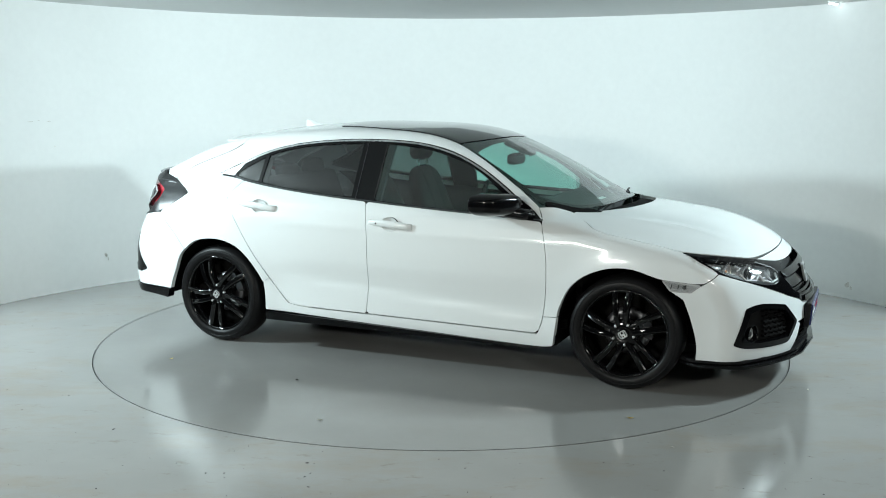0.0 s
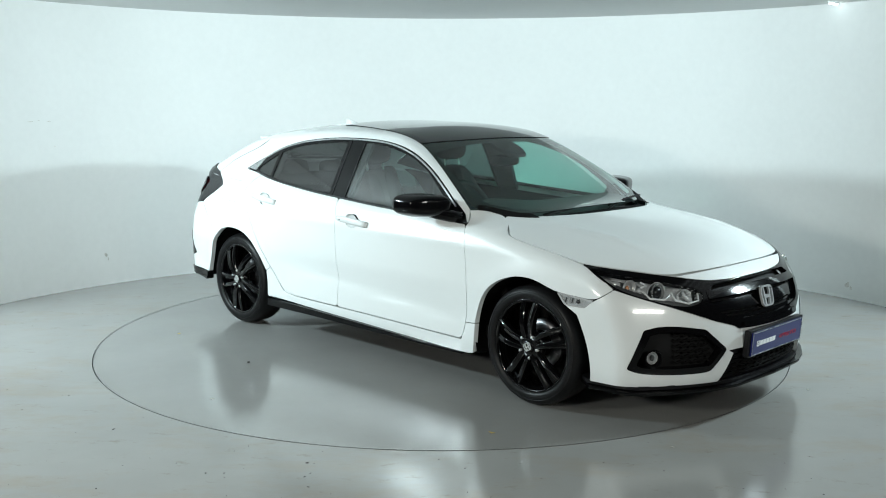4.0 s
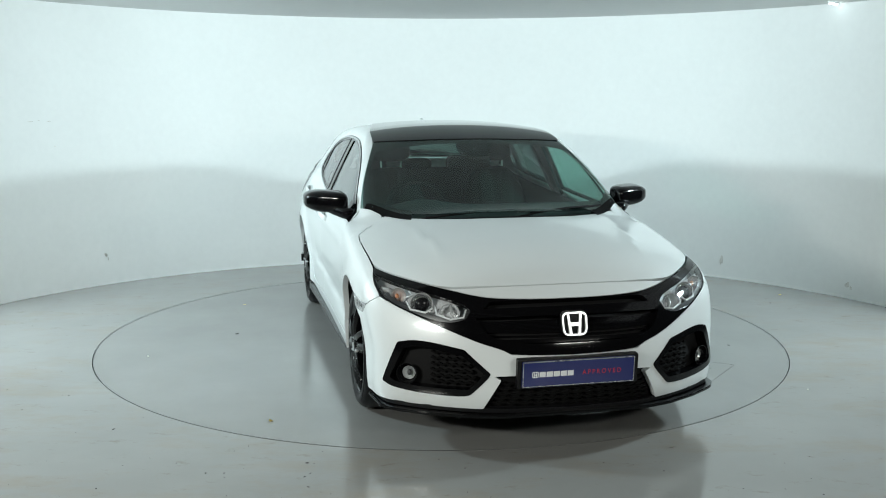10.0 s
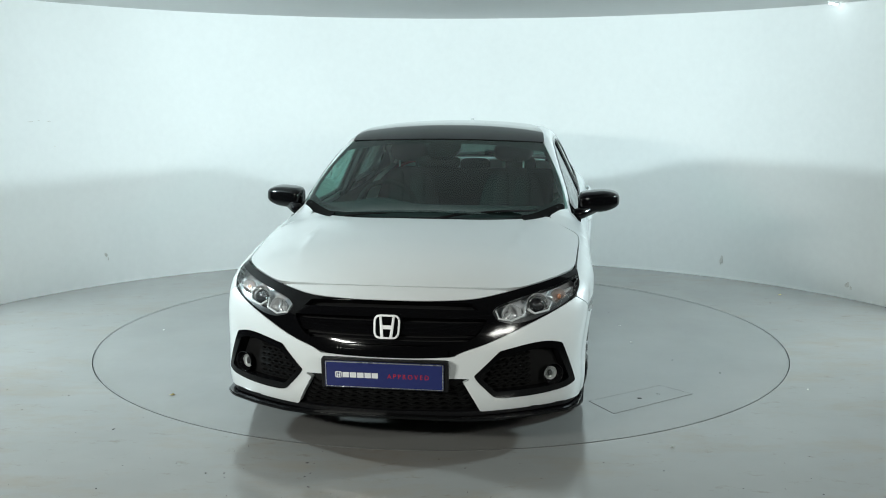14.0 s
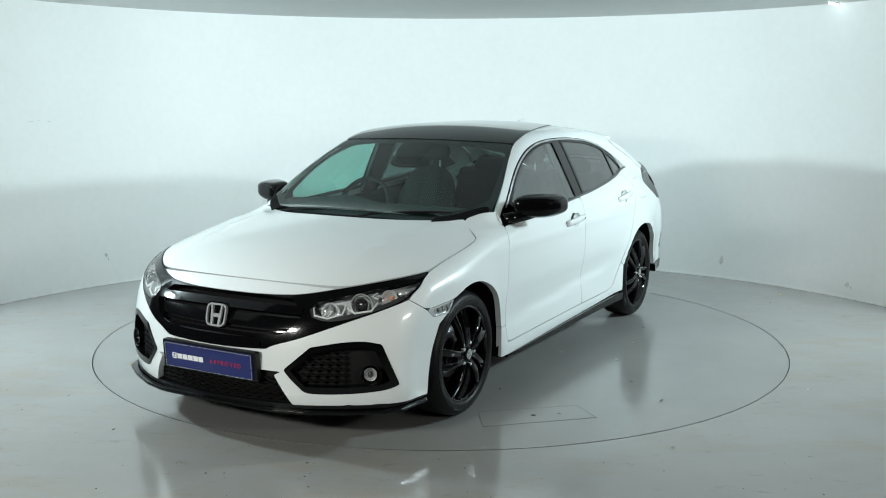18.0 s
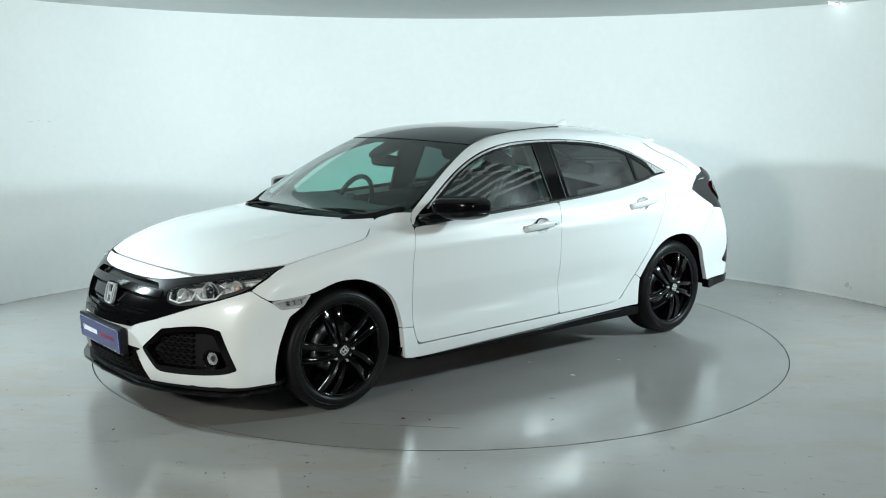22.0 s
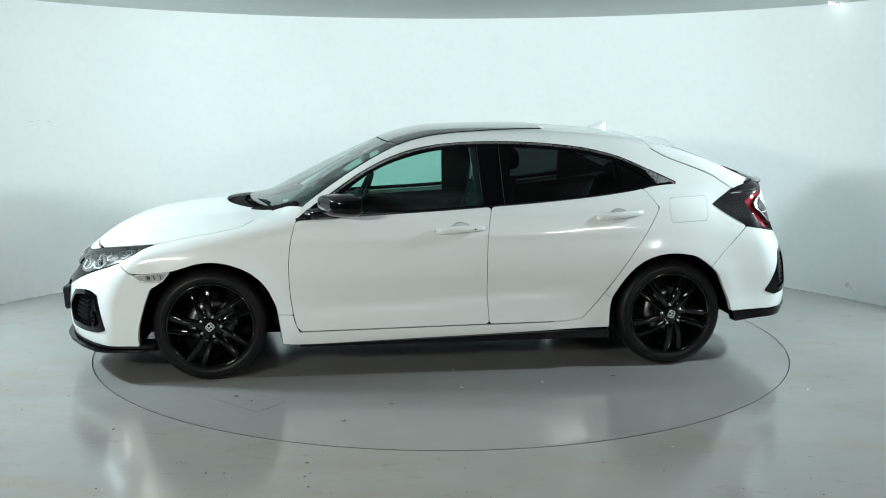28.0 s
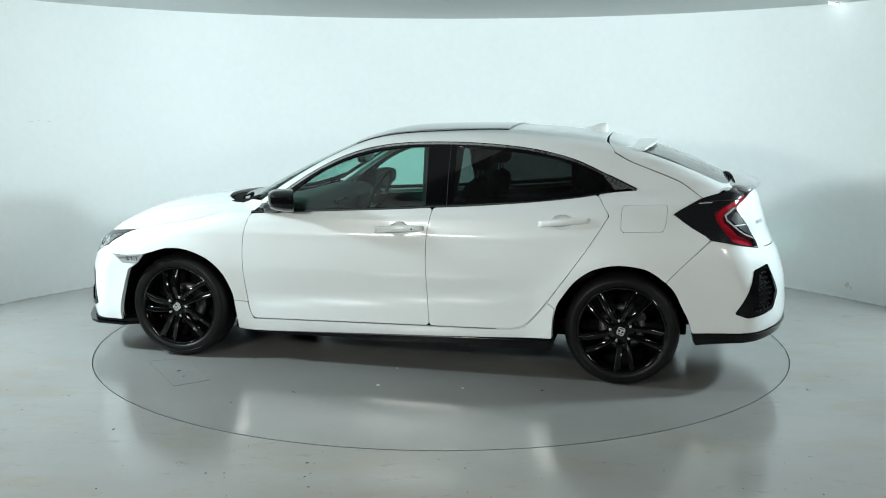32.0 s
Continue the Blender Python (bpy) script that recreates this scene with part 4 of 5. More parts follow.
def emblem_mesh(w, h, t, d, m):
    bm = bmesh.new()
    (outer, inner), = emblem(w, h, t, d)
    n = len(outer)
    rows = []
    for ring, z in ((outer, 0), (outer, d), (inner, d), (inner, 0)):
        rows.append([bm.verts.new((x, y, z)) for x, y in ring])
    for a, b in ((0, 1), (1, 2), (2, 3)):
        for i in range(n):
            j = (i + 1) % n
            bm.faces.new((rows[a][i], rows[a][j], rows[b][j], rows[b][i]))
    for sx in (-1, 1):
        x0, x1 = sx * w * 0.30, sx * w * 0.17
        pts = [(x0 - sx * t * 0.2, h * 0.44), (x0 - sx * t * 1.3, h * 0.44), (x1 - sx * t * 0.9, -h * 0.44), (x1 + sx * t * 0.7, -h * 0.44)]
        lo = [bm.verts.new((x, y, 0)) for x, y in pts]
        hi = [bm.verts.new((x, y, d * 0.9)) for x, y in pts]
        bm.faces.new(hi)
        for i in range(4):
            bm.faces.new((lo[i], lo[(i + 1) % 4], hi[(i + 1) % 4], hi[i]))
    pts = [(-w * 0.17, -h * 0.10), (w * 0.17, -h * 0.10), (w * 0.19, h * 0.06), (-w * 0.19, h * 0.06)]
    lo = [bm.verts.new((x, y, 0)) for x, y in pts]
    hi = [bm.verts.new((x, y, d * 0.8)) for x, y in pts]
    bm.faces.new(hi)
    for i in range(4):
        bm.faces.new((lo[i], lo[(i + 1) % 4], hi[(i + 1) % 4], hi[i]))
    bmesh.ops.recalc_face_normals(bm, faces=bm.faces)
    bm.transform(m)
    return bm


FACING = Matrix(((0, 0, 1, 0), (1, 0, 0, 0), (0, 1, 0, 0), (0, 0, 0, 1)))   # x, y of a flat drawing to y, z of the car
part("emblem_base", prism([tuple(p) for p in rounded([(-0.062, -0.056), (0.062, -0.056), (0.066, 0.056), (-0.066, 0.056)], 0.03, 0.02)], 0.02, Matrix.Translation((2.178, 0, 0.588)) @ pose(0, 0, 0, 0, -14, 0) @ FACING), GLOSS_BLACK, face)
part("emblem", emblem_mesh(0.122, 0.108, 0.0085, 0.012, Matrix.Translation((2.199, 0, 0.588)) @ pose(0, 0, 0, 0, -14, 0) @ FACING), EMBLEM_SILVER, face, "chrome emblem")

# show plate
plate = part("show_plate", prism([tuple(p) for p in rounded([(-0.266, -0.060), (0.266, -0.060), (0.266, 0.060), (-0.266, 0.060)], 0.008, 0.05)], 0.008, Matrix.Translation((2.268, 0, 0.386)) @ pose(0, 0, 0, 0, 4, 0) @ FACING, 0.001),
             PLATE_BLUE, car, "royal blue display plate with white and red print")
on_plate = Matrix.Translation((2.2765, 0, 0.386)) @ pose(0, 0, 0, 0, 4, 0) @ FACING
for x, y, w, h in ((0, 0.057, 0.524, 0.004), (0, -0.057, 0.524, 0.003), (-0.262, 0, 0.004, 0.112), (0.262, 0, 0.004, 0.112)):
    part("plate_edge", prism([(x - w / 2, y - h / 2), (x + w / 2, y - h / 2), (x + w / 2, y + h / 2), (x - w / 2, y + h / 2)], 0.0015, on_plate), SATIN_METAL, plate)
part("plate_emblem", emblem_mesh(0.031, 0.029, 0.0035, 0.001, on_plate @ Matrix.Translation((-0.205, -0.002, 0))), PLATE_WHITE, plate)
for i, (x, w) in enumerate(((-0.172, 0.028), (-0.139, 0.029), (-0.106, 0.029), (-0.073, 0.028), (-0.041, 0.028))):
    part("plate_bar", prism([(x - w / 2, -0.014), (x + w / 2, -0.014), (x + w / 2, 0.010), (x - w / 2, 0.010)], 0.0012, on_plate), PLATE_WHITE, plate)


def lettering(name, text, height, m, mat, parent, wide=1.0, space=1.0):
    cu = bpy.data.curves.new(name, "FONT")
    cu.body, cu.size, cu.extrude, cu.space_character, cu.align_x = text, height, 0.0006, space, "CENTER"
    ob = bpy.data.objects.new(name, cu)
    scene.collection.objects.link(ob)
    bpy.context.view_layer.update()
    me = bpy.data.meshes.new_from_object(ob.evaluated_get(bpy.context.evaluated_depsgraph_get()))
    bpy.data.objects.remove(ob)
    me.transform(m @ Matrix.Diagonal((wide, 1, 1, 1)))
    me.name = name
    return part(name, me, mat, parent)


lettering("plate_word", "APPROVED", 0.030, on_plate @ Matrix.Translation((0.108, -0.012, 0.0008)), PLATE_RED, plate, 0.92, 1.5)
part("plate_holder", prism([tuple(p) for p in rounded([(-0.285, -0.066), (0.285, -0.066), (0.285, 0.072), (-0.285, 0.072)], 0.01, 0.05)], 0.03, Matrix.Translation((2.238, 0, 0.386)) @ pose(0, 0, 0, 0, 4, 0) @ FACING, 0.003), SATIN_BLACK, car)

# ---------------------------------------------------------------- headlights
def lamp_point(x, y, z, back):
    uv = to_chart("front", (x, y, z))
    p = onto_body("front", [uv])
    return Vector(p[0] - field_normal(p)[0] * back)


heads = panel("headlight", "front", LAMP, LAMP_BASE, car, r=0.02, lift=-0.055, depth=0, gap=-0.02, label="clear headlight with projector and chrome light guides")
panels("lamp_lens", "front", LAMP, LENS_CLEAR, heads, r=0.02, lift=0.001, depth=0.006, gap=0.001, grid=0.025)
rim_lo = [LAMP[i] for i in (5, 6, 7, 8, 9, 10, 11)]
panels("lamp_rim", "front", strip([to_chart("front", p) for p in rim_lo], (-0.020, 0.0)), LAMP_DARK, heads, r=0.003, lift=-0.008, depth=0.04, gap=0)


def bowl(c, r, deep, way):
    """An open reflector bowl that faces along way."""
    prof = [(r * math.sin(k * math.pi / 16), -deep * math.cos(k * math.pi / 16)) for k in range(9)]
    prof.append((r * 1.06, 0.0))
    bm = lathe(prof, 28)
    bm.transform(Matrix.Translation(c) @ Vector(way).to_track_quat("Y", "Z").to_matrix().to_4x4())
    return bm


AHEAD = (0.93, 0.30, 0.0)
for name, p, r, deep, mat in (("projector_bowl", (1.965, 0.655, 0.672), 0.050, 0.03, LAMP_SILVER), ("high_beam_bowl", (2.055, 0.545, 0.640), 0.044, 0.04, LAMP_SILVER), ("indicator_bowl", (1.87, 0.745, 0.698), 0.036, 0.03, LAMP_SILVER)):
    both_sides(name, lambda p=p, r=r, deep=deep: bowl(lamp_point(*p, 0.022), r, deep, AHEAD), mat, heads)
both_sides("projector_lens", lambda: blob(lamp_point(1.965, 0.655, 0.672, 0.028), (0.024, 0.034, 0.034), 2.0), SMOKE_LENS, heads)
both_sides("projector_ring", lambda: tube([lamp_point(1.965, 0.655, 0.672, 0.016) + Vector((0.0, 0.040 * math.cos(a), 0.036 * math.sin(a))) for a in np.linspace(0, 2 * math.pi, 25)[:-1]], 0.004, 8, True), CHROME, heads)
both_sides("amber_bulb", lambda: blob(lamp_point(1.862, 0.752, 0.700, 0.03), (0.010, 0.009, 0.012), 2.0), AMBER, heads)
for pts in (((2.092, 0.478, 0.655), (2.098, 0.488, 0.622), (2.078, 0.545, 0.610), (2.04, 0.60, 0.628), (2.02, 0.605, 0.665)),
            ((2.01, 0.61, 0.655), (2.0, 0.64, 0.632), (1.955, 0.70, 0.640), (1.925, 0.715, 0.675)),
            ((1.915, 0.715, 0.690), (1.93, 0.69, 0.70), (1.90, 0.70, 0.715))):
    both_sides("light_guide", lambda pts=pts: tube([lamp_point(*p, 0.010) for p in pts], 0.0055, 8), LAMP_WHITE, heads)
both_sides("lamp_fin", lambda: tube([lamp_point(*p, 0.02) for p in ((2.055, 0.545, 0.672), (2.06, 0.535, 0.64), (2.07, 0.515, 0.618))], 0.008, 8), LAMP_SILVER, heads)
both_sides("lamp_trim", lambda: tube([lamp_point(*p, 0.03) for p in ((1.84, 0.775, 0.715), (1.80, 0.80, 0.722), (1.77, 0.815, 0.728))], [0.016, 0.013, 0.008], 10), LAMP_SILVER, heads)

# side indicators on the wings
SIDE_LAMP = [(1.755, 0.620), (1.706, 0.581), (1.600, 0.584), (1.556, 0.639)]
side_lamps = panel("side_marker", "side", SIDE_LAMP, MARKER_GREY, car, r=0.006, lift=-0.006, depth=0, gap=-0.003, label="clear wing-mounted side marker lamp")
panels("marker_lens", "side", SIDE_LAMP, LENS_CLEAR, side_lamps, r=0.006, lift=0.003, depth=0.008, gap=0.002)
panels("marker_rim", "side", SIDE_LAMP, LAMP_SILVER, side_lamps, r=0.006, lift=0.002, depth=0.012, gap=-0.002, holes=[[(1.738, 0.614), (1.704, 0.587), (1.606, 0.590), (1.572, 0.632)]])
for k in range(6):
    x = 1.60 + 0.018 * k
    panels("marker_rib", "side", [(x, 0.596), (x + 0.005, 0.596), (x + 0.011, 0.621), (x + 0.004, 0.622)], LAMP_SILVER if k % 2 else LAMP_DARK, side_lamps, r=0.001, lift=-0.003, depth=0.002, gap=0)
both_sides("marker_bulb", lambda: blob((1.67, 0.885, 0.605), (0.012, 0.010, 0.010), 2.0), LAMP_DARK, side_lamps)

# ---------------------------------------------------------------- fog lamps and lower intake
panel("fog_recess", "front", FOG, MATT_BLACK, car, r=0.008, bend=24, lift=-0.05, depth=0, gap=-0.03)
FOG_IN = [(1.957, 0.80, 0.325), (1.995, 0.745, 0.466), (2.028, 0.692, 0.481), (2.078, 0.615, 0.478), (2.145, 0.505, 0.455), (2.192, 0.415, 0.377), (2.186, 0.43, 0.357), (2.165, 0.48, 0.303), (2.06, 0.67, 0.300), (1.98, 0.775, 0.308)]
frames = panel("fog_frame", "front", FOG, GLOSS_BLACK, car, r=0.008, bend=24, lift=0.003, depth=0.05, gap=-0.003, holes=[FOG_IN], label="gloss black fog lamp surround")
for i in range(6):
    z = 0.325 + 0.027 * i
    line = [(1.2 * math.atan2(y, 2.42 - 1.0 - 0.45 * y), z + 0.005 * (-1) ** k) for k, y in enumerate(np.linspace(0.49 - 0.012 * abs(i - 3), 0.67, 11))]
    panels("mesh_bar", "front", strip(line, (-0.005, 0.005)), UNDER, frames, r=0.002, lift=-0.026, depth=0.015, gap=0)
both_sides("fog_bezel", lambda: bowl(lamp_point(2.016, 0.735, 0.352, 0.002), 0.046, 0.042, (0.9, 0.42, 0)), GLOSS_BLACK, frames)
both_sides("fog_reflector", lambda: bowl(lamp_point(2.016, 0.735, 0.352, 0.026), 0.029, 0.014, (0.9, 0.42, 0)), LAMP_SILVER, frames, "clear round fog lamp")
both_sides("fog_bulb", lambda: blob(lamp_point(2.016, 0.735, 0.352, 0.030), (0.012, 0.010, 0.016), 2.2), LAMP_DARK, frames)
both_sides("fog_lens", lambda: blob(lamp_point(2.016, 0.735, 0.352, 0.027), (0.012, 0.028, 0.028), 2.0, (-0.45, 0)), LENS_CLEAR, frames)
half = [(2.24, 0.27, 0.385), (2.205, 0.385, 0.375), (2.221, 0.335, 0.35), (2.178, 0.43, 0.215), (2.15, 0.50, 0.195)]
panel("lower_intake", "front", half + [(x, -y, z) for x, y, z in half[::-1]], MATT_BLACK, car, both=False, r=0.01, lift=-0.035, depth=0, gap=-0.02)
for i in range(5):
    z = 0.235 + 0.024 * i
    line = [(y, z + 0.005 * (-1) ** k) for k, y in enumerate(np.linspace(-0.33 - 0.01 * (4 - i), 0.33 + 0.01 * (4 - i), 27))]
    panel("intake_mesh", "front", strip(line, (-0.0045, 0.0045)), UNDER, car, both=False, r=0.002, lift=-0.016, depth=0.012, gap=0)
LIP = [(1.735, 0.868), (1.93, 0.845), (2.0, 0.80), (2.10, 0.66), (2.19, 0.49), (2.245, 0.33), (2.275, 0.0)]
lip_out = LIP + [(x, -y) for x, y in LIP[::-1][1:]]
lip_in = [(x - 0.13, y * 0.9) for x, y in lip_out]


def slab(outer, inner, z_of, thick):
    """A thin curved plate between two rows of plan points."""
    bm = bmesh.new()
    rows = [[bm.verts.new((x, y, z_of(x, y) + k * thick(x))) for x, y in ring] for ring, k in ((outer, 0), (outer, 1), (inner, 1.4), (inner, 0))]
    n = len(outer)
    for a in range(4):
        for i in range(n - 1):
            bm.faces.new((rows[a][i], rows[a][i + 1], rows[(a + 1) % 4][i + 1], rows[(a + 1) % 4][i]))
    bm.faces.new([r[0] for r in rows])
    bm.faces.new([r[-1] for r in reversed(rows)])
    bmesh.ops.recalc_face_normals(bm, faces=bm.faces)
    bmesh.ops.bevel(bm, geom=list(bm.edges), offset=0.003, segments=2, affect="EDGES")
    return bm


def dense(points, n):
    q = np.array(points, float)
    s = np.concatenate([[0], np.cumsum(np.linalg.norm(np.diff(q, axis=0), axis=1))])
    u = np.linspace(0, s[-1], n)
    return [tuple(p) for p in np.stack([np.interp(u, s, q[:, 0]), np.interp(u, s, q[:, 1])], 1)]


part("front_lip", slab(dense(lip_out, 61), dense(lip_in, 61), lambda x, y: 0.176 + 0.014 * max(0, 1 - abs(y) / 0.5), lambda x: 0.014), GLOSS_BLACK, car, "thin gloss black splitter lip")
part("lip_base", slab(dense([(x - 0.03, y * 0.98) for x, y in lip_out], 41), dense([(x - 0.2, y * 0.85) for x, y in lip_out], 41), lambda x, y: 0.195, lambda x: 0.02), SATIN_BLACK, car)

# ---------------------------------------------------------------- side skirts, arches, underbody
both_sides("side_skirt", lambda: slab(dense([(0.85, 0.862), (0.5, 0.872), (-0.5, 0.884), (-0.965, 0.897)], 21), dense([(0.85, 0.79), (0.5, 0.79), (-0.5, 0.79), (-0.965, 0.79)], 21), lambda x, y: 0.182 + 0.004 * (0.85 - x), lambda x: 0.010 + 0.022 * (0.85 - x)), GLOSS_BLACK, car)


def liner(x0):
    bm = bmesh.new()
    rows = []
    for i in range(25):
        a = radians(-14 + (208 if x0 > 0 else 196) * i / 24)
        r = 0.395
        rows.append([bm.verts.new((x0 + r * math.cos(a), y, 0.306 + r * math.sin(a))) for y in (0.50, 0.86)])
    for i in range(24):
        bm.faces.new((rows[i][0], rows[i][1], rows[i + 1][1], rows[i + 1][0]))
    bm.faces.new([r[0] for r in rows])
    return bm


for x0 in (AXLE_X, -AXLE_X):
    both_sides("arch_liner", lambda x0=x0: liner(x0), UNDER, car)
part("underbody", block(0, 0, 0.24, 3.2, 1.0, 0.12, 0.03), UNDER, car)
part("floor_pan", block(0, 0, 0.24, 1.9, 1.62, 0.10, 0.02), UNDER, car)
part("bumper_beam", block(1.97, 0, 0.30, 0.18, 1.2, 0.2, 0.03), UNDER, car)
part("rear_beam", block(-1.95, 0, 0.36, 0.3, 1.25, 0.2, 0.03), UNDER, car)
part("bulkhead", block(1.06, 0, 0.55, 0.04, 1.5, 0.6, 0.01), UNDER, car)

# ---------------------------------------------------------------- wheels
def spoke(a, side):
    """One half of a split spoke, from the hub to the rim."""
    bm = bmesh.new()
    rows = []
    for k in range(11):
        t = k / 10
        r = 0.045 + t * 0.190
        w = (0.0150 + 0.0060 * t) * (1.12 if side > 0 else 0.88)
        bend = side * (0.0215 + 0.023 * t ** 1.2) + 0.028 * t * t
        y = 0.010 - 0.024 * t ** 1.5 + 0.012 * math.sin(t * math.pi)
        row = []
        for s, dy in ((-1, -0.030), (-0.96, -0.008), (-0.80, -0.001), (-0.3, 0.002 - 0.007 * side), (0.3, 0.002 + 0.007 * side), (0.80, -0.001), (0.96, -0.008), (1, -0.030)):
            q = bend + s * w
            row.append(bm.verts.new((r * math.cos(a) - q * math.sin(a), y + dy, r * math.sin(a) + q * math.cos(a))))
        rows.append(row)
    for p, q in zip(rows, rows[1:]):
        for j in range(7):
            f = bm.faces.new((p[j], q[j], q[j + 1], p[j + 1]))
            f.smooth = True
    bmesh.ops.recalc_face_normals(bm, faces=bm.faces)
    return bm


def build_wheel():
    """A wheel round the origin that faces +y."""
    w = new("wheel")
    w.parent = car
    w["label"] = "gloss black split-spoke alloy wheel with tyre"
    prof = [(0.240, -0.20), (0.262, -0.205), (0.297, -0.20), (0.312, -0.185), (0.318, -0.16), (0.3185, -0.10), (0.318, -0.045), (0.313, -0.022), (0.300, -0.004), (0.278, 0.006), (0.258, 0.005), (0.246, -0.004), (0.240, -0.014)]
    tyre = part("tyre", lathe(prof, 96), RUBBER, w)
    part("tyre_rib", lathe([(0.283, 0.0025), (0.2845, 0.0055), (0.2865, 0.0055), (0.288, 0.0015)], 96), RUBBER, tyre)
    part("rim", lathe([(0.238, -0.19), (0.238, -0.03), (0.228, -0.022), (0.229, -0.012), (0.238, -0.004), (0.245, -0.003), (0.247, -0.008), (0.244, -0.02)], 96), RIM_BLACK, w)
    part("barrel", lathe([(0.234, -0.19), (0.222, -0.12), (0.220, -0.05), (0.229, -0.024)], 72), RIM_BLACK, w)
    part("hub", lathe([(0.0, 0.006), (0.032, 0.008), (0.060, 0.006), (0.078, -0.004), (0.084, -0.03), (0.06, -0.06)], 48), RIM_BLACK, w)
    part("hub_cap", lathe([(0.0, 0.018), (0.030, 0.018), (0.034, 0.013), (0.034, 0.0)], 40), GLOSS_BLACK, w)
    part("cap_emblem", emblem_mesh(0.048, 0.042, 0.0055, 0.003, Matrix.Translation((0, 0.018, 0)) @ Matrix(((-1, 0, 0, 0), (0, 0, 1, 0), (0, 1, 0, 0), (0, 0, 0, 1))) @ pose(0, 0, 0, 0, 0, 22)), EMBLEM_SILVER, w)
    part("brake_disc", lathe([(0.07, -0.105), (0.07, -0.095), (0.131, -0.095), (0.131, -0.12), (0.07, -0.12)], 64), STEEL, w)
    part("brake_caliper", prism([(0.145 * math.cos(a), 0.145 * math.sin(a)) for a in np.linspace(2.5, 3.6, 8)] + [(0.09 * math.cos(a), 0.09 * math.sin(a)) for a in np.linspace(3.6, 2.5, 8)], 0.06,
                               Matrix.Translation((0, -0.08, 0)) @ pose(0, 0, 0, 90, 0, 0), 0.004), LAMP_DARK, w)
    part("drum_back", lathe([(0.0, -0.16), (0.232, -0.165)], 48), UNDER, w)
    for i in range(5):
        a = radians(90 + 72 * i)
        for s in (1, -1):
            part("spoke", spoke(a, s), RIM_BLACK, w)
        b = a + radians(36)
        bm = lathe([(0.0, 0.021), (0.006, 0.020), (0.0085, 0.014), (0.0085, -0.01)], 12)
        bm.transform(Matrix.Translation((0.059 * math.cos(b), 0.0, 0.059 * math.sin(b))))
        part("lug_nut", bm, EMBLEM_SILVER, w)
    return w


first = build_wheel()
first.matrix_basis = pose(AXLE_X, 0.868, 0.3185, 0, 20, 0)
for x, y, turn, spin in ((-AXLE_X, 0.872, 0, 48), (AXLE_X, -0.868, 180, 10), (-AXLE_X, -0.872, 180, 33)):
    copy_thing(first, pose(x, y, 0.3185, 0, 0, turn) @ pose(0, 0, 0, 0, spin, 0))

# ---------------------------------------------------------------- door mirrors, handles
def mirror_shell():
    bm = blob((0.605, 0.940, 1.000), (0.10, 0.120, 0.066), 4.6, (-0.45, 0.04), (40, 28))
    for v in bm.verts:
        d = v.co.x - 0.60 + 0.42 * (v.co.y - 0.945)
        if d < -0.055:
            v.co.x += -0.055 - d
        taper = 1 - 0.15 * max(0, d) / 0.1 - 0.32 * max(0, (v.co.y - 0.94) / 0.118) ** 2
        v.co.z = 1.012 + (v.co.z - 1.012) * taper
    return bm


mirrors = both_sides("door_mirror", mirror_shell, GLOSS_BLACK, front_doors, "gloss black door mirror")
both_sides("mirror_glass", lambda: blob((0.549, 0.945, 1.008), (0.004, 0.088, 0.048), 4.0, (-0.42, 0.06)), CHROME, mirrors)
both_sides("mirror_arm", lambda: tube([(0.79, 0.80, 0.935), (0.74, 0.845, 0.945), (0.68, 0.885, 0.958), (0.64, 0.92, 0.968)], [0.034, 0.034, 0.034, 0.030], 12), GLOSS_BLACK, mirrors)
both_sides("mirror_line", lambda: tube([(0.685, 0.875, 0.985), (0.683, 0.92, 0.989), (0.655, 0.97, 0.995), (0.605, 1.02, 1.0), (0.545, 1.048, 1.004)], 0.0035, 6), SATIN_METAL, mirrors)
panels("mirror_foot", "side", [(0.866, 0.906), (0.61, 0.920), (0.60, 0.965), (0.665, 1.045), (0.745, 1.0)], GLOSS_BLACK, mirrors, r=0.01, lift=0.004, depth=0.02, gap=0)


def handle(front, rear):
    a, b = Vector(front), Vector(rear)
    bm = bmesh.new()
    rows = []
    for k in range(13):
        t = k / 12
        c = a.lerp(b, t) + Vector((0, 0.006 + 0.026 * math.sin(math.pi * t) ** 0.6, 0.006 * math.sin(math.pi * t)))
        h = 0.0205 * (0.62 + 0.38 * math.sin(math.pi * min(1, 0.2 + t * 0.8)) ** 0.5)
        rows.append([bm.verts.new(c + Vector((0, 0.010 * math.cos(u), h * math.sin(u)))) for u in np.linspace(0, 2 * math.pi, 13)[:-1]])
    for p, q in zip(rows, rows[1:]):
        for j in range(12):
            bm.faces.new((p[j], p[(j + 1) % 12], q[(j + 1) % 12], q[j]))
    bm.faces.new(rows[0])
    bm.faces.new(list(reversed(rows[-1])))
    bmesh.ops.recalc_face_normals(bm, faces=bm.faces)
    for f in bm.faces:
        f.smooth = True
    return bm


def cup(x, z, y, rx, rz):
    bm = bmesh.new()
    rows = []
    for k in range(7):
        u = k / 6 * math.pi / 2
        rows.append([bm.verts.new((x + rx * math.cos(u) * math.cos(a), y - 0.020 * math.sin(u), z + rz * math.cos(u) * math.sin(a))) for a in np.linspace(0, 2 * math.pi, 25)[:-1]])
    for p, q in zip(rows, rows[1:]):
        for j in range(24):
            bm.faces.new((p[j], q[j], q[(j + 1) % 24], p[(j + 1) % 24]))
    bmesh.ops.remove_doubles(bm, verts=bm.verts, dist=1e-4)
    for f in bm.faces:
        f.smooth = True
    return bm


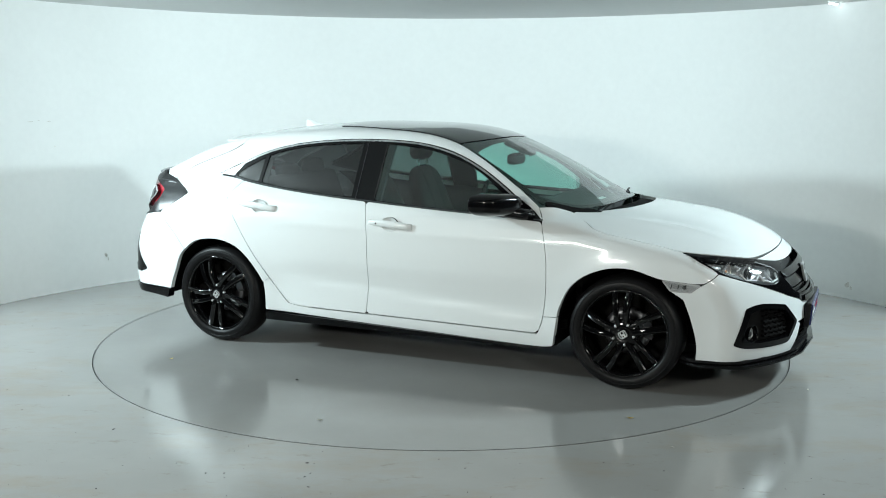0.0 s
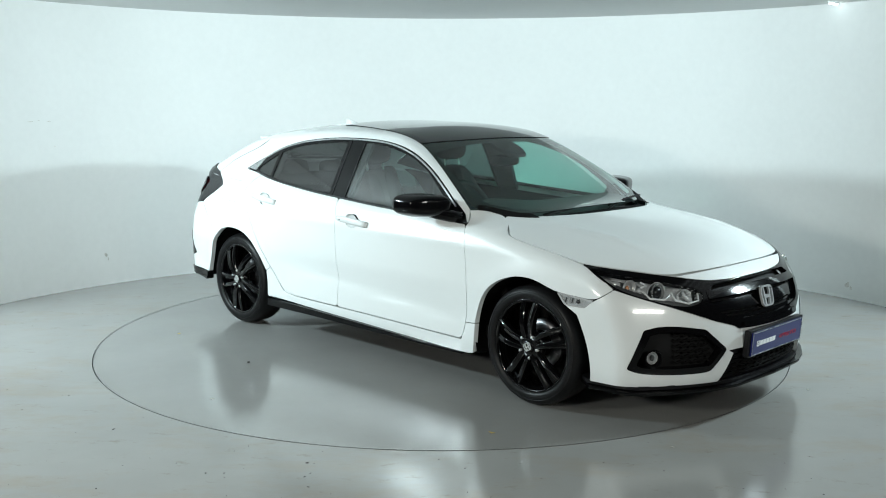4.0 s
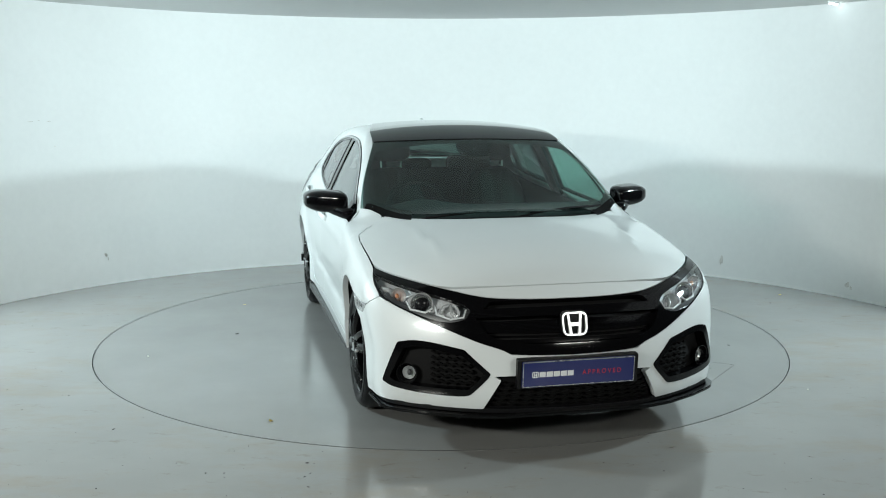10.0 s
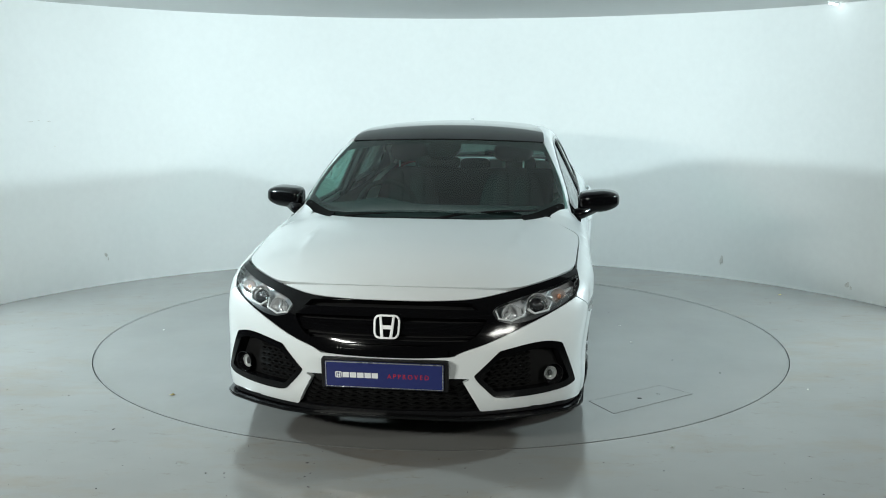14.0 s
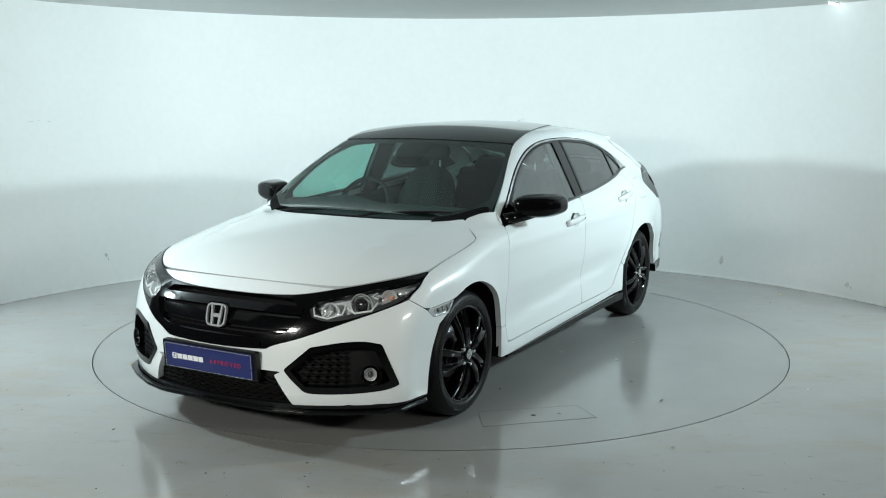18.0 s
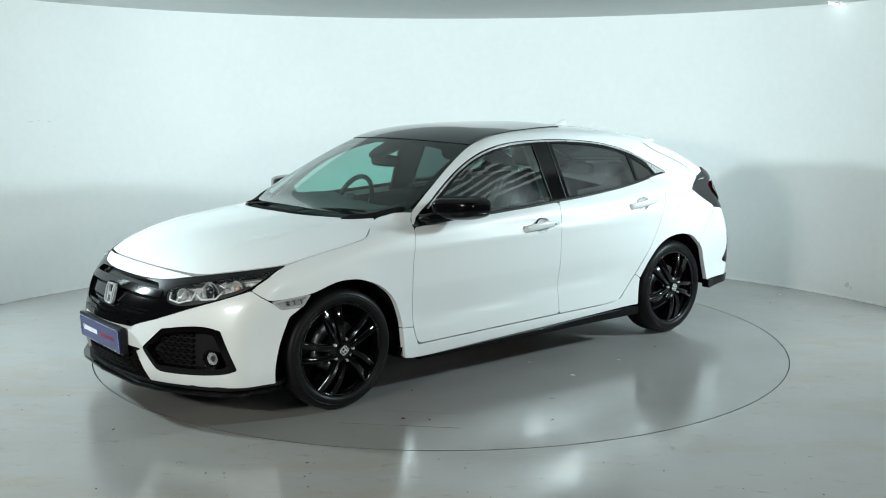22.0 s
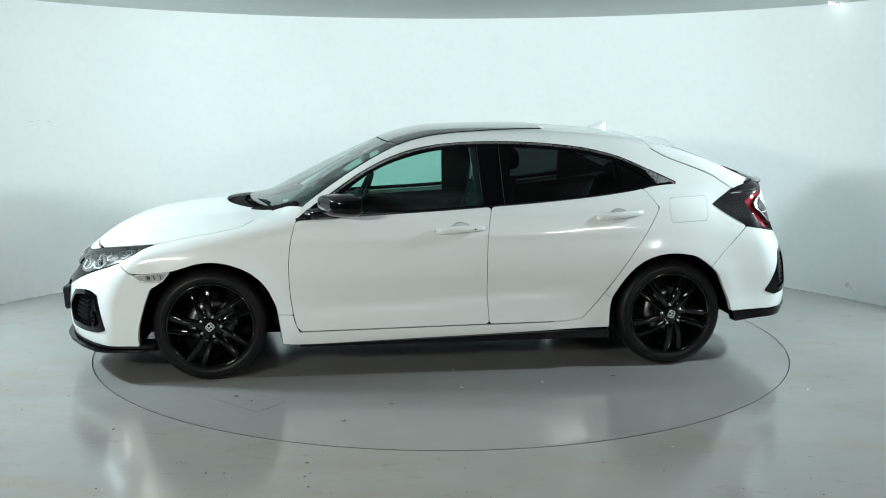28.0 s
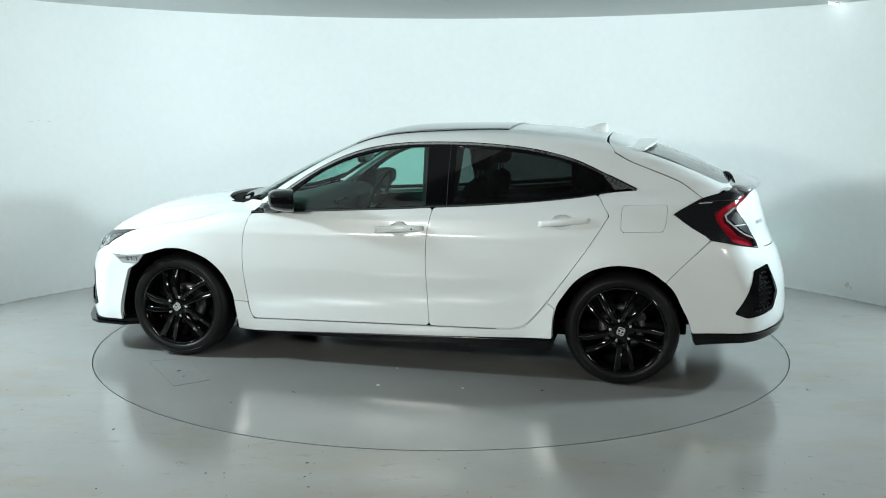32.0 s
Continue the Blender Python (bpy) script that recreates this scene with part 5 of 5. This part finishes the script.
both_sides("door_handle", lambda: handle((0.071, 0.876, 0.836), (-0.216, 0.876, 0.855)), WHITE, front_doors)
both_sides("handle_cup", lambda: cup(-0.075, 0.848, 0.887, 0.056, 0.043), WHITE, front_doors)
both_sides("lock_barrel", lambda: blob((-0.155, 0.912, 0.852), (0.005, 0.004, 0.005), 2, seg=(12, 8)), MATT_BLACK, front_doors)
both_sides("door_handle", lambda: handle((-0.879, 0.866, 0.899), (-1.16, 0.862, 0.927)), WHITE, rear_doors)
both_sides("handle_cup", lambda: cup(-1.01, 0.912, 0.874, 0.06, 0.045), WHITE, rear_doors)

# ---------------------------------------------------------------- tail lamps, spoiler, aerial
TAIL = [TAIL_LOW[0], (-1.715, 0.819, 1.011), (-1.803, 0.767, 1.063), (-1.901, 0.632, 1.105), (-2.005, 0.530, 1.090), (-1.975, 0.68, 1.045), (-1.932, 0.749, 1.014), (-1.953, 0.747, 0.970), (-2.006, 0.707, 0.895), (-2.045, 0.677, 0.830), (-2.068, 0.678, 0.780),
        (-1.959, 0.817, 0.807), (-1.839, 0.868, 0.834), (-1.734, 0.864, 0.891)]
RED = [(-1.985, 0.575, 1.084), (-1.918, 0.750, 1.034), (-1.856, 0.822, 0.978), (-1.858, 0.837, 0.932), (-1.892, 0.843, 0.873), (-1.923, 0.837, 0.834), (-1.959, 0.816, 0.816), (-2.062, 0.682, 0.785),
       (-2.042, 0.685, 0.824), (-1.963, 0.784, 0.865), (-1.896, 0.816, 0.939), (-1.893, 0.808, 0.967), (-1.929, 0.755, 1.008), (-1.972, 0.683, 1.040), (-2.0, 0.56, 1.076)]
tails = panel("tail_lamp", "rear", TAIL, SMOKE_LENS, car, r=0.006, bend=20, holes=[RED], lift=0.003, depth=0.03, gap=0.001, grid=0.025, label="smoked tail lamp with red light bar")
panels("red_bar", "rear", RED, RED_LENS, tails, r=0.006, bend=20, lift=-0.022, depth=0.006, gap=-0.006, grid=0.02, label="red light bar")
panels("clear_bar", "rear", strip([to_chart("rear", p) for p in ((-2.040, 0.684, 0.833), (-1.963, 0.780, 0.872), (-1.902, 0.812, 0.940), (-1.898, 0.806, 0.965), (-1.934, 0.748, 1.006))], (-0.004, 0.004)), MARKER_GREY, tails, r=0.002, lift=0.007, depth=0.006, gap=0)
panels("reverse_lens", "rear", [(-2.030, 0.690, 0.850), (-1.965, 0.770, 0.885), (-1.915, 0.795, 0.945), (-1.935, 0.755, 0.985), (-1.955, 0.742, 0.965), (-2.0, 0.715, 0.895)], LAMP_DARK, tails, r=0.006, lift=0.005, depth=0.006, gap=0)
panels("lens_line", "rear", strip([to_chart("rear", p) for p in ((-1.985, 0.725, 0.915), (-1.925, 0.79, 0.912))], (-0.003, 0.003)), LAMP_WHITE, tails, r=0.001, lift=0.007, depth=0.004, gap=0)
panels("lens_seam", "rear", strip([to_chart("rear", p) for p in ((-1.80, 0.79, 1.035), (-1.90, 0.72, 1.045))], (-0.002, 0.002)), LAMP_DARK, tails, r=0.001, lift=0.006, depth=0.004, gap=0)
panels("lens_line", "rear", strip([to_chart("rear", p) for p in ((-1.842, 0.785, 1.030), (-1.775, 0.80, 1.026))], (-0.0018, 0.0018)), LAMP_BASE, tails, r=0.001, lift=0.007, depth=0.004, gap=0)
for k in range(5):
    y = 0.600 - 0.026 * k - (0.008 if k > 2 else 0)
    panel("model_badge_bar", "rear", [(1.2 * math.atan2(y - 0.008, 1.07), 0.906), (1.2 * math.atan2(y + 0.008, 1.07), 0.906), (1.2 * math.atan2(y + 0.008, 1.07), 0.923), (1.2 * math.atan2(y - 0.008, 1.07), 0.923)], SATIN_METAL, tailgate, both=False, r=0.001, lift=0.003, depth=0.004, gap=0)
def wing():
    bm = bmesh.new()
    rows = []
    for k in range(25):
        y = -0.60 + 1.20 * k / 24
        e = abs(y / 0.60)
        x1 = -2.105 + 0.095 * e ** 2.2
        x0 = -1.93 + 0.03 * e ** 2
        z1, z0 = 1.092 + 0.012 * (1 - e), 1.140 - 0.034 * e * e
        drop = 0.008 * max(0, (e - 0.85) / 0.15) ** 2
        rows.append([bm.verts.new(q) for q in ((x0, y, z0 + 0.002 - drop), ((x0 + x1) / 2, y, (z0 + z1) / 2 + 0.010 - drop), (x1, y, z1 + 0.006 - drop), (x1 + 0.004, y, z1 - 0.012 - drop), ((x0 + x1) / 2, y, z0 - 0.02 - drop), (x0, y, z0 - 0.03 - drop))])
    for p, q in zip(rows, rows[1:]):
        for j in range(6):
            bm.faces.new((p[j], p[(j + 1) % 6], q[(j + 1) % 6], q[j]))
    bm.faces.new(rows[0])
    bm.faces.new(list(reversed(rows[-1])))
    bmesh.ops.recalc_face_normals(bm, faces=bm.faces)
    bmesh.ops.bevel(bm, geom=[e for e in bm.edges if e.calc_face_angle(0) > 0.6], offset=0.004, segments=2, affect="EDGES")
    for f in bm.faces:
        f.smooth = True
    return bm


panel("hatch_seam", "top", strip([(x - 0.002, y) for x, y, z in HATCH_SEAM[1:]], (-0.0008, 0.0008)), JOINT_GREY, tailgate, r=0.0004, step=0.01, lift=0.0012, depth=0.006, gap=0, grid=0.012)
part("rear_spoiler", wing(), WING_GREY, car, "dark grey wing across the rear window")
part("roof_spoiler", slab(dense([(-1.44, 0.60), (-1.49, 0.3), (-1.50, 0.0), (-1.49, -0.3), (-1.44, -0.60)], 21), dense([(-1.28, 0.585), (-1.27, 0.3), (-1.26, 0), (-1.27, -0.3), (-1.28, -0.585)], 21), lambda x, y: 1.330 - 0.030 * (abs(y) / 0.6) ** 2.2, lambda x: 0.012), WHITE, tailgate)


def fin():
    bm = bmesh.new()
    rows = []
    for k in range(9):
        t = k / 8
        z = 1.385 + 0.054 * t
        x0, x1 = -0.955 - 0.19 * t ** 0.8, -1.19 + 0.006 * t
        w = 0.026 * (1 - t) ** 0.7 + 0.003
        row = []
        for a in np.linspace(0, 2 * math.pi, 17)[:-1]:
            cx, hx = (x0 + x1) / 2, (x0 - x1) / 2
            row.append(bm.verts.new((cx + hx * math.cos(a), w * math.sin(a) * (1 - 0.5 * max(0, math.cos(a))), z)))
        rows.append(row)
    for p, q in zip(rows, rows[1:]):
        for j in range(16):
            bm.faces.new((p[j], p[(j + 1) % 16], q[(j + 1) % 16], q[j]))
    bm.faces.new(rows[-1])
    for f in bm.faces:
        f.smooth = True
    return bm


part("roof_aerial", fin(), WHITE, car, "white shark-fin aerial")
part("rear_wiper", tube([(-1.90, 0.02, 1.135), (-1.915, 0.12, 1.145), (-1.93, 0.25, 1.142), (-1.935, 0.42, 1.125)], [0.018, 0.014, 0.009, 0.006], 8), MATT_BLACK, tailgate)

# ---------------------------------------------------------------- wipers
for a, b in (((1.12, -0.60, 0.925), (1.10, 0.02, 0.982)), ((1.17, 0.02, 0.940), (1.02, 0.52, 0.985))):
    a, b = Vector(a), Vector(b)
    w = part("wiper", tube([a, a.lerp(b, 0.3) + Vector((0, 0, 0.012)), a.lerp(b, 0.7) + Vector((0, 0, 0.010)), b], [0.008, 0.006, 0.005, 0.004], 8), MATT_BLACK, car)
    part("wiper_blade", tube([a.lerp(b, 0.25) + Vector((-0.035, 0, 0.010)), a.lerp(b, 0.7) + Vector((-0.02, 0, 0.006)), b + Vector((-0.01, 0.08, 0.0))], 0.006, 6), MATT_BLACK, w)

# ---------------------------------------------------------------- cabin
panel("side_lining", "side", [(0.84, 0.88), (0.86, 0.35), (-0.85, 0.35), (-1.2, 0.80), (-1.36, 1.06), (-1.24, 1.058), (-0.876, 1.0), (-0.263, 0.955), (0.458, 0.915)], DASH, car, r=0.02, lift=-0.05, depth=0, gap=0)
panel("headlining", "top", [(0.24, 0.55), (-0.2, 0.55), (-0.7, 0.55), (-1.2, 0.52), (-1.2, -0.52), (-0.7, -0.55), (-0.2, -0.55), (0.24, -0.55), (0.29, 0)], HEADLINING, car, both=False, r=0.04, lift=-0.03, depth=0, gap=0)
panel("pillar_lining", "side", [(-0.19, 0.95), (-0.16, 1.33), (-0.40, 1.33), (-0.38, 0.95)], LAMP_DARK, car, r=0.01, lift=-0.03, depth=0.02, gap=0)
panel("rear_lining", "side", [(-1.05, 1.03), (-1.03, 1.24), (-1.25, 1.16), (-1.40, 1.09)], LAMP_DARK, car, r=0.01, lift=-0.05, depth=0, gap=0)
part("cabin_floor", block(-0.35, 0, 0.32, 2.7, 1.55, 0.06, 0.01), UNDER, car)
part("parcel_shelf", block(-1.62, 0, 0.93, 0.62, 1.1, 0.03, 0.01), MATT_BLACK, car)


def dash_shape():
    bm = bmesh.new()
    rows = []
    for k in range(21):
        y = -0.73 + 1.46 * k / 20
        hump = 0.045 * math.exp(-((y + 0.36) / 0.17) ** 2)
        e = abs(y / 0.73) ** 4
        rows.append([bm.verts.new(q) for q in ((1.04 - 0.16 * e, y, 0.91), (0.95 - 0.12 * e, y, 0.945), (0.72 - 0.04 * e, y, 0.975 + hump * 0.6), (0.60, y, 0.955 + hump), (0.57, y, 0.84), (0.62, y, 0.70), (0.66, y, 0.55), (1.0 - 0.16 * e, y, 0.5))])
    for p, q in zip(rows, rows[1:]):
        for j in range(8):
            bm.faces.new((p[j], p[(j + 1) % 8], q[(j + 1) % 8], q[j]))
    bm.faces.new(rows[0])
    bm.faces.new(list(reversed(rows[-1])))
    bmesh.ops.recalc_face_normals(bm, faces=bm.faces)
    for f in bm.faces:
        f.smooth = True
    return bm


part("dashboard", dash_shape(), DASH, car)
part("dash_vin_strip", block(0.93, 0.18, 0.952, 0.03, 0.13, 0.002, 0.0, (0, 8, 0)), PAPER, car)
part("centre_screen", block(0.60, 0.0, 0.86, 0.03, 0.25, 0.13, 0.008, (0, -12, 0)), GLOSS_BLACK, car)
part("centre_console", block(0.15, 0.0, 0.50, 0.95, 0.24, 0.26, 0.04), DASH, car)
wheel_m = pose(0.43, -0.36, 0.915, 0, -24, 0)
steering = part("steering_wheel", tube([wheel_m @ Vector((0, 0.18 * math.cos(a), 0.18 * math.sin(a))) for a in np.linspace(0, 2 * math.pi, 41)[:-1]], 0.016, 10, True), LEATHER, car)
part("wheel_hub", blob(wheel_m @ Vector((0.02, 0, -0.01)), (0.03, 0.075, 0.06), 2.6), DASH, steering)
for y, z in ((0.17, 0.0), (-0.17, 0.0), (0.05, -0.165), (-0.05, -0.165)):
    part("wheel_spoke", tube([wheel_m @ Vector((0.015, y * 0.3, z * 0.3)), wheel_m @ Vector((0.006, y, z))], 0.013, 8), SATIN_METAL, steering)
part("column", tube([(0.47, -0.36, 0.90), (0.66, -0.36, 0.83)], 0.05, 12), DASH, car)
mirror_in = part("inner_mirror", blob((0.415, -0.03, 1.205), (0.026, 0.130, 0.037), 4.5), GLOSS_BLACK, car)
part("mirror_stem", tube([(0.43, -0.01, 1.22), (0.45, -0.01, 1.255), (0.44, 0, 1.285)], 0.011, 8), DASH, mirror_in)
panel("sensor_pod", "top", [(0.36, 0.10), (0.44, 0.105), (0.53, 0.06), (0.53, -0.06), (0.44, -0.105), (0.36, -0.10)], UNDER, car, both=False, r=0.02, lift=-0.010, depth=0.02, gap=0)


def front_seat(y):
    seat = new("front_seat")
    seat.parent = car
    seat["label"] = "black leather front seat with grey stitched inserts"
    part("cushion", blob((-0.02, y, 0.56), (0.27, 0.245, 0.09), 3.2), LEATHER, seat)
    part("cushion_insert", blob((-0.01, y, 0.585), (0.25, 0.14, 0.075), 3.4), GREY_CLOTH, seat)
    bm = blob((0, 0, 0.30), (0.075, 0.235, 0.33), 3.4)
    for v in bm.verts:
        v.co.y *= 1 - 0.22 * max(0, v.co.z - 0.30) / 0.33
    bm.transform(pose(-0.25, y, 0.52, 0, -20, 0))
    part("backrest", bm, LEATHER, seat)
    for s in (-0.072, 0.072):
        bm = blob((0.022, s, 0.33), (0.062, 0.066, 0.27), 3.6)
        bm.transform(pose(-0.25, y, 0.52, 0, -20, 0))
        part("backrest_insert", bm, GREY_CLOTH, seat)
    for s in (-0.07, 0.07):
        part("headrest_post", tube([(-0.435, y + s, 1.05), (-0.45, y + s, 1.20)], 0.007, 8), EMBLEM_SILVER, seat)
    part("headrest", blob((-0.455, y, 1.222), (0.055, 0.135, 0.068), 2.8), LEATHER, seat)


front_seat(0.365)
front_seat(-0.365)
bench = new("rear_seat")
bench.parent = car
bench["label"] = "black leather rear bench"
part("bench_cushion", block(-0.95, 0, 0.58, 0.5, 1.28, 0.16, 0.05, seg=3), LEATHER, bench)
part("bench_back", block(-1.28, 0, 0.80, 0.14, 1.24, 0.52, 0.05, (0, -22, 0), 3), LEATHER, bench)
for y in (-0.36, 0, 0.36):
    part("headrest", blob((-1.36, y, 1.075), (0.05, 0.12, 0.07 if y else 0.05), 3.0), LEATHER, bench)


# ---------------------------------------------------------------- grit, scuffs, fixtures
grit = bmesh.new()
rnd = random.Random(7)
spots = [(-2.01, -1.42), (-2.39, -1.31), (-1.01, -2.52), (-0.93, -2.52), (-0.59, -2.4), (-0.56, -2.52), (-0.89, -2.19), (-0.58, -2.56), (-0.55, -2.67), (-1.59, -1.96), (1.56, -2.74), (-1.42, -2.69), (-2.16, -1.66), (2.59, 1.03)]
for i in range(120):
    a, r = rnd.uniform(2.6, 5.2), rnd.uniform(2.30, 3.3)
    spots.append((r * math.cos(a), r * math.sin(a)) if i % 3 else (rnd.uniform(-2.4, 2.6), rnd.uniform(-3.2, -2.3)))
for i, (x, y) in enumerate(spots):
    r = rnd.uniform(0.0035, 0.0065) if i < 14 else rnd.uniform(0.0015, 0.0035)
    m = Matrix.Translation((x, y, r * 0.25)) @ pose(0, 0, 0, 0, 0, rnd.uniform(0, 180)) @ Matrix.Diagonal((1.4, 0.8, 0.35, 1))
    bmesh.ops.create_icosphere(grit, subdivisions=1, radius=r, matrix=m)
me = bpy.data.meshes.new("floor_grit")
grit.to_mesh(me)
grit.free()
me.materials.append(DEBRIS)
tagged(new("floor_grit", me), "scattered dark grit on the grey floor", "grit", kind="stuff")
for k, (x, y, r, mat) in enumerate(((2.03, -1.29, 0.014, LEAF_PALE), (2.77, 1.34, 0.02, LEAF_YELLOW), (1.07, -2.2, 0.014, LEAF_PALE))):
    bm = scrap(x, y, r, 90 + k)
    me = bpy.data.meshes.new("floor_scrap")
    bm.to_mesh(me)
    bm.free()
    me.materials.append(mat)
    tagged(new("floor_scrap", me), "small dry leaf scrap lying on the floor", "scrap", "scraps on the floor")


def wall_mark(a, z, w, h, seed):
    """A ragged scuff that follows the curved wall."""
    rd = random.Random(seed)
    bm = bmesh.new()
    n = 12
    ring = []
    for k in range(n):
        t = 2 * math.pi * k / n
        g = rd.uniform(0.55, 1.1)
        b = radians(a) + w * g * math.cos(t) / WALL_R
        ring.append(bm.verts.new(((WALL_R - 0.003) * math.cos(b), (WALL_R - 0.003) * math.sin(b) + WALL_C, z + h * g * math.sin(t))))
    bm.faces.new(ring)
    bmesh.ops.solidify(bm, geom=bm.faces[:], thickness=0.0015)
    return bm


for a, z, w, h in ((48.92, 0.16, 0.018, 0.045), (31.1, 0.11, 0.025, 0.03), (30.6, 0.09, 0.012, 0.02), (138.8, 0.26, 0.018, 0.02), (138.5, 0.22, 0.006, 0.018), (148.2, 1.4, 0.035, 0.005), (145.7, 1.4, 0.02, 0.005), (145.0, 1.2, 0.012, 0.005), (147.0, 1.41, 0.012, 0.004)):
    part("scuff", wall_mark(a, z, w, h, int(a * 10)), SCUFF, wall_ob)

strip_light = tagged(new("ceiling_light"), "short bright tube lamp under the ceiling edge", "lamp")
part("tube", tube([(3.02, 1.30, CEIL_Z - 0.012), (3.12, 1.41, CEIL_Z - 0.012)], 0.008, 10), LAMP_GLOW, strip_light)
part("base", bar_between((3.01, 1.29), (3.13, 1.42), 0.02, 0.006), SATIN_METAL, strip_light).location = (0, 0, CEIL_Z - 0.006)
for at, aim, sx, sy, *_ in LAMPS:
    m = look(at, aim)
    fixture = tagged(new("studio_light"), "rectangular studio lamp panel in a black housing on a tripod stand", "lamp", "studio lamps")
    fixture.matrix_world = m
    part("housing", block(0, 0, 0.06, sx + 0.05, sy + 0.05, 0.10, 0.01), SATIN_BLACK, fixture)
    foot = (m @ Vector((0, 0, 0.2))).xy
    part("bracket", tube([(0, 0, 0.1), (0, 0, 0.2), m.inverted() @ Vector((*foot, 0.06))], 0.012, 8), SATIN_BLACK, fixture)
    for k in range(3):
        a = radians(30 + 120 * k)
        part("stand_leg", tube([m.inverted() @ Vector((*foot, 0.35)), m.inverted() @ Vector((foot.x + 0.35 * math.cos(a), foot.y + 0.35 * math.sin(a), 0.011))], 0.010, 8), SATIN_BLACK, fixture)
for i in range(12):
    y = -13.2 + i * 0.75
    structure("roof_beam_%d" % (i + 1), box_mesh("roof_beam", -9.9, 9.9, y, y + 0.12, 4.78, 4.98), HALL_STEEL, "grey steel roof purlin of the hall", "beam")
# added glowing strips in place of lit roof ribs, for stripes in the glass
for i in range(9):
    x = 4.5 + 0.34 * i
    structure("rooflight_%d" % (i + 1), box_mesh("rooflight", x, x + 0.05, -4.8, 4.9, 4.94, 4.99), ROOF_GLOW, "narrow glowing strip added under the hall roof for reflections in the glass", "rooflight")


# ---------------------------------------------------------------- what moves
def motions():
    turns = []
    for i in range(33):
        a = TURN_START + TURN_RATE * i * CLIP / 32
        turns.append((i * CLIP / 32, pose(0, 0, 0, 0, 0, a)))
    walk(turntable, turns)
    walk(car, [(t, m @ Matrix.Translation((CAR_X, CAR_Y, 0))) for t, m in turns])


motions()
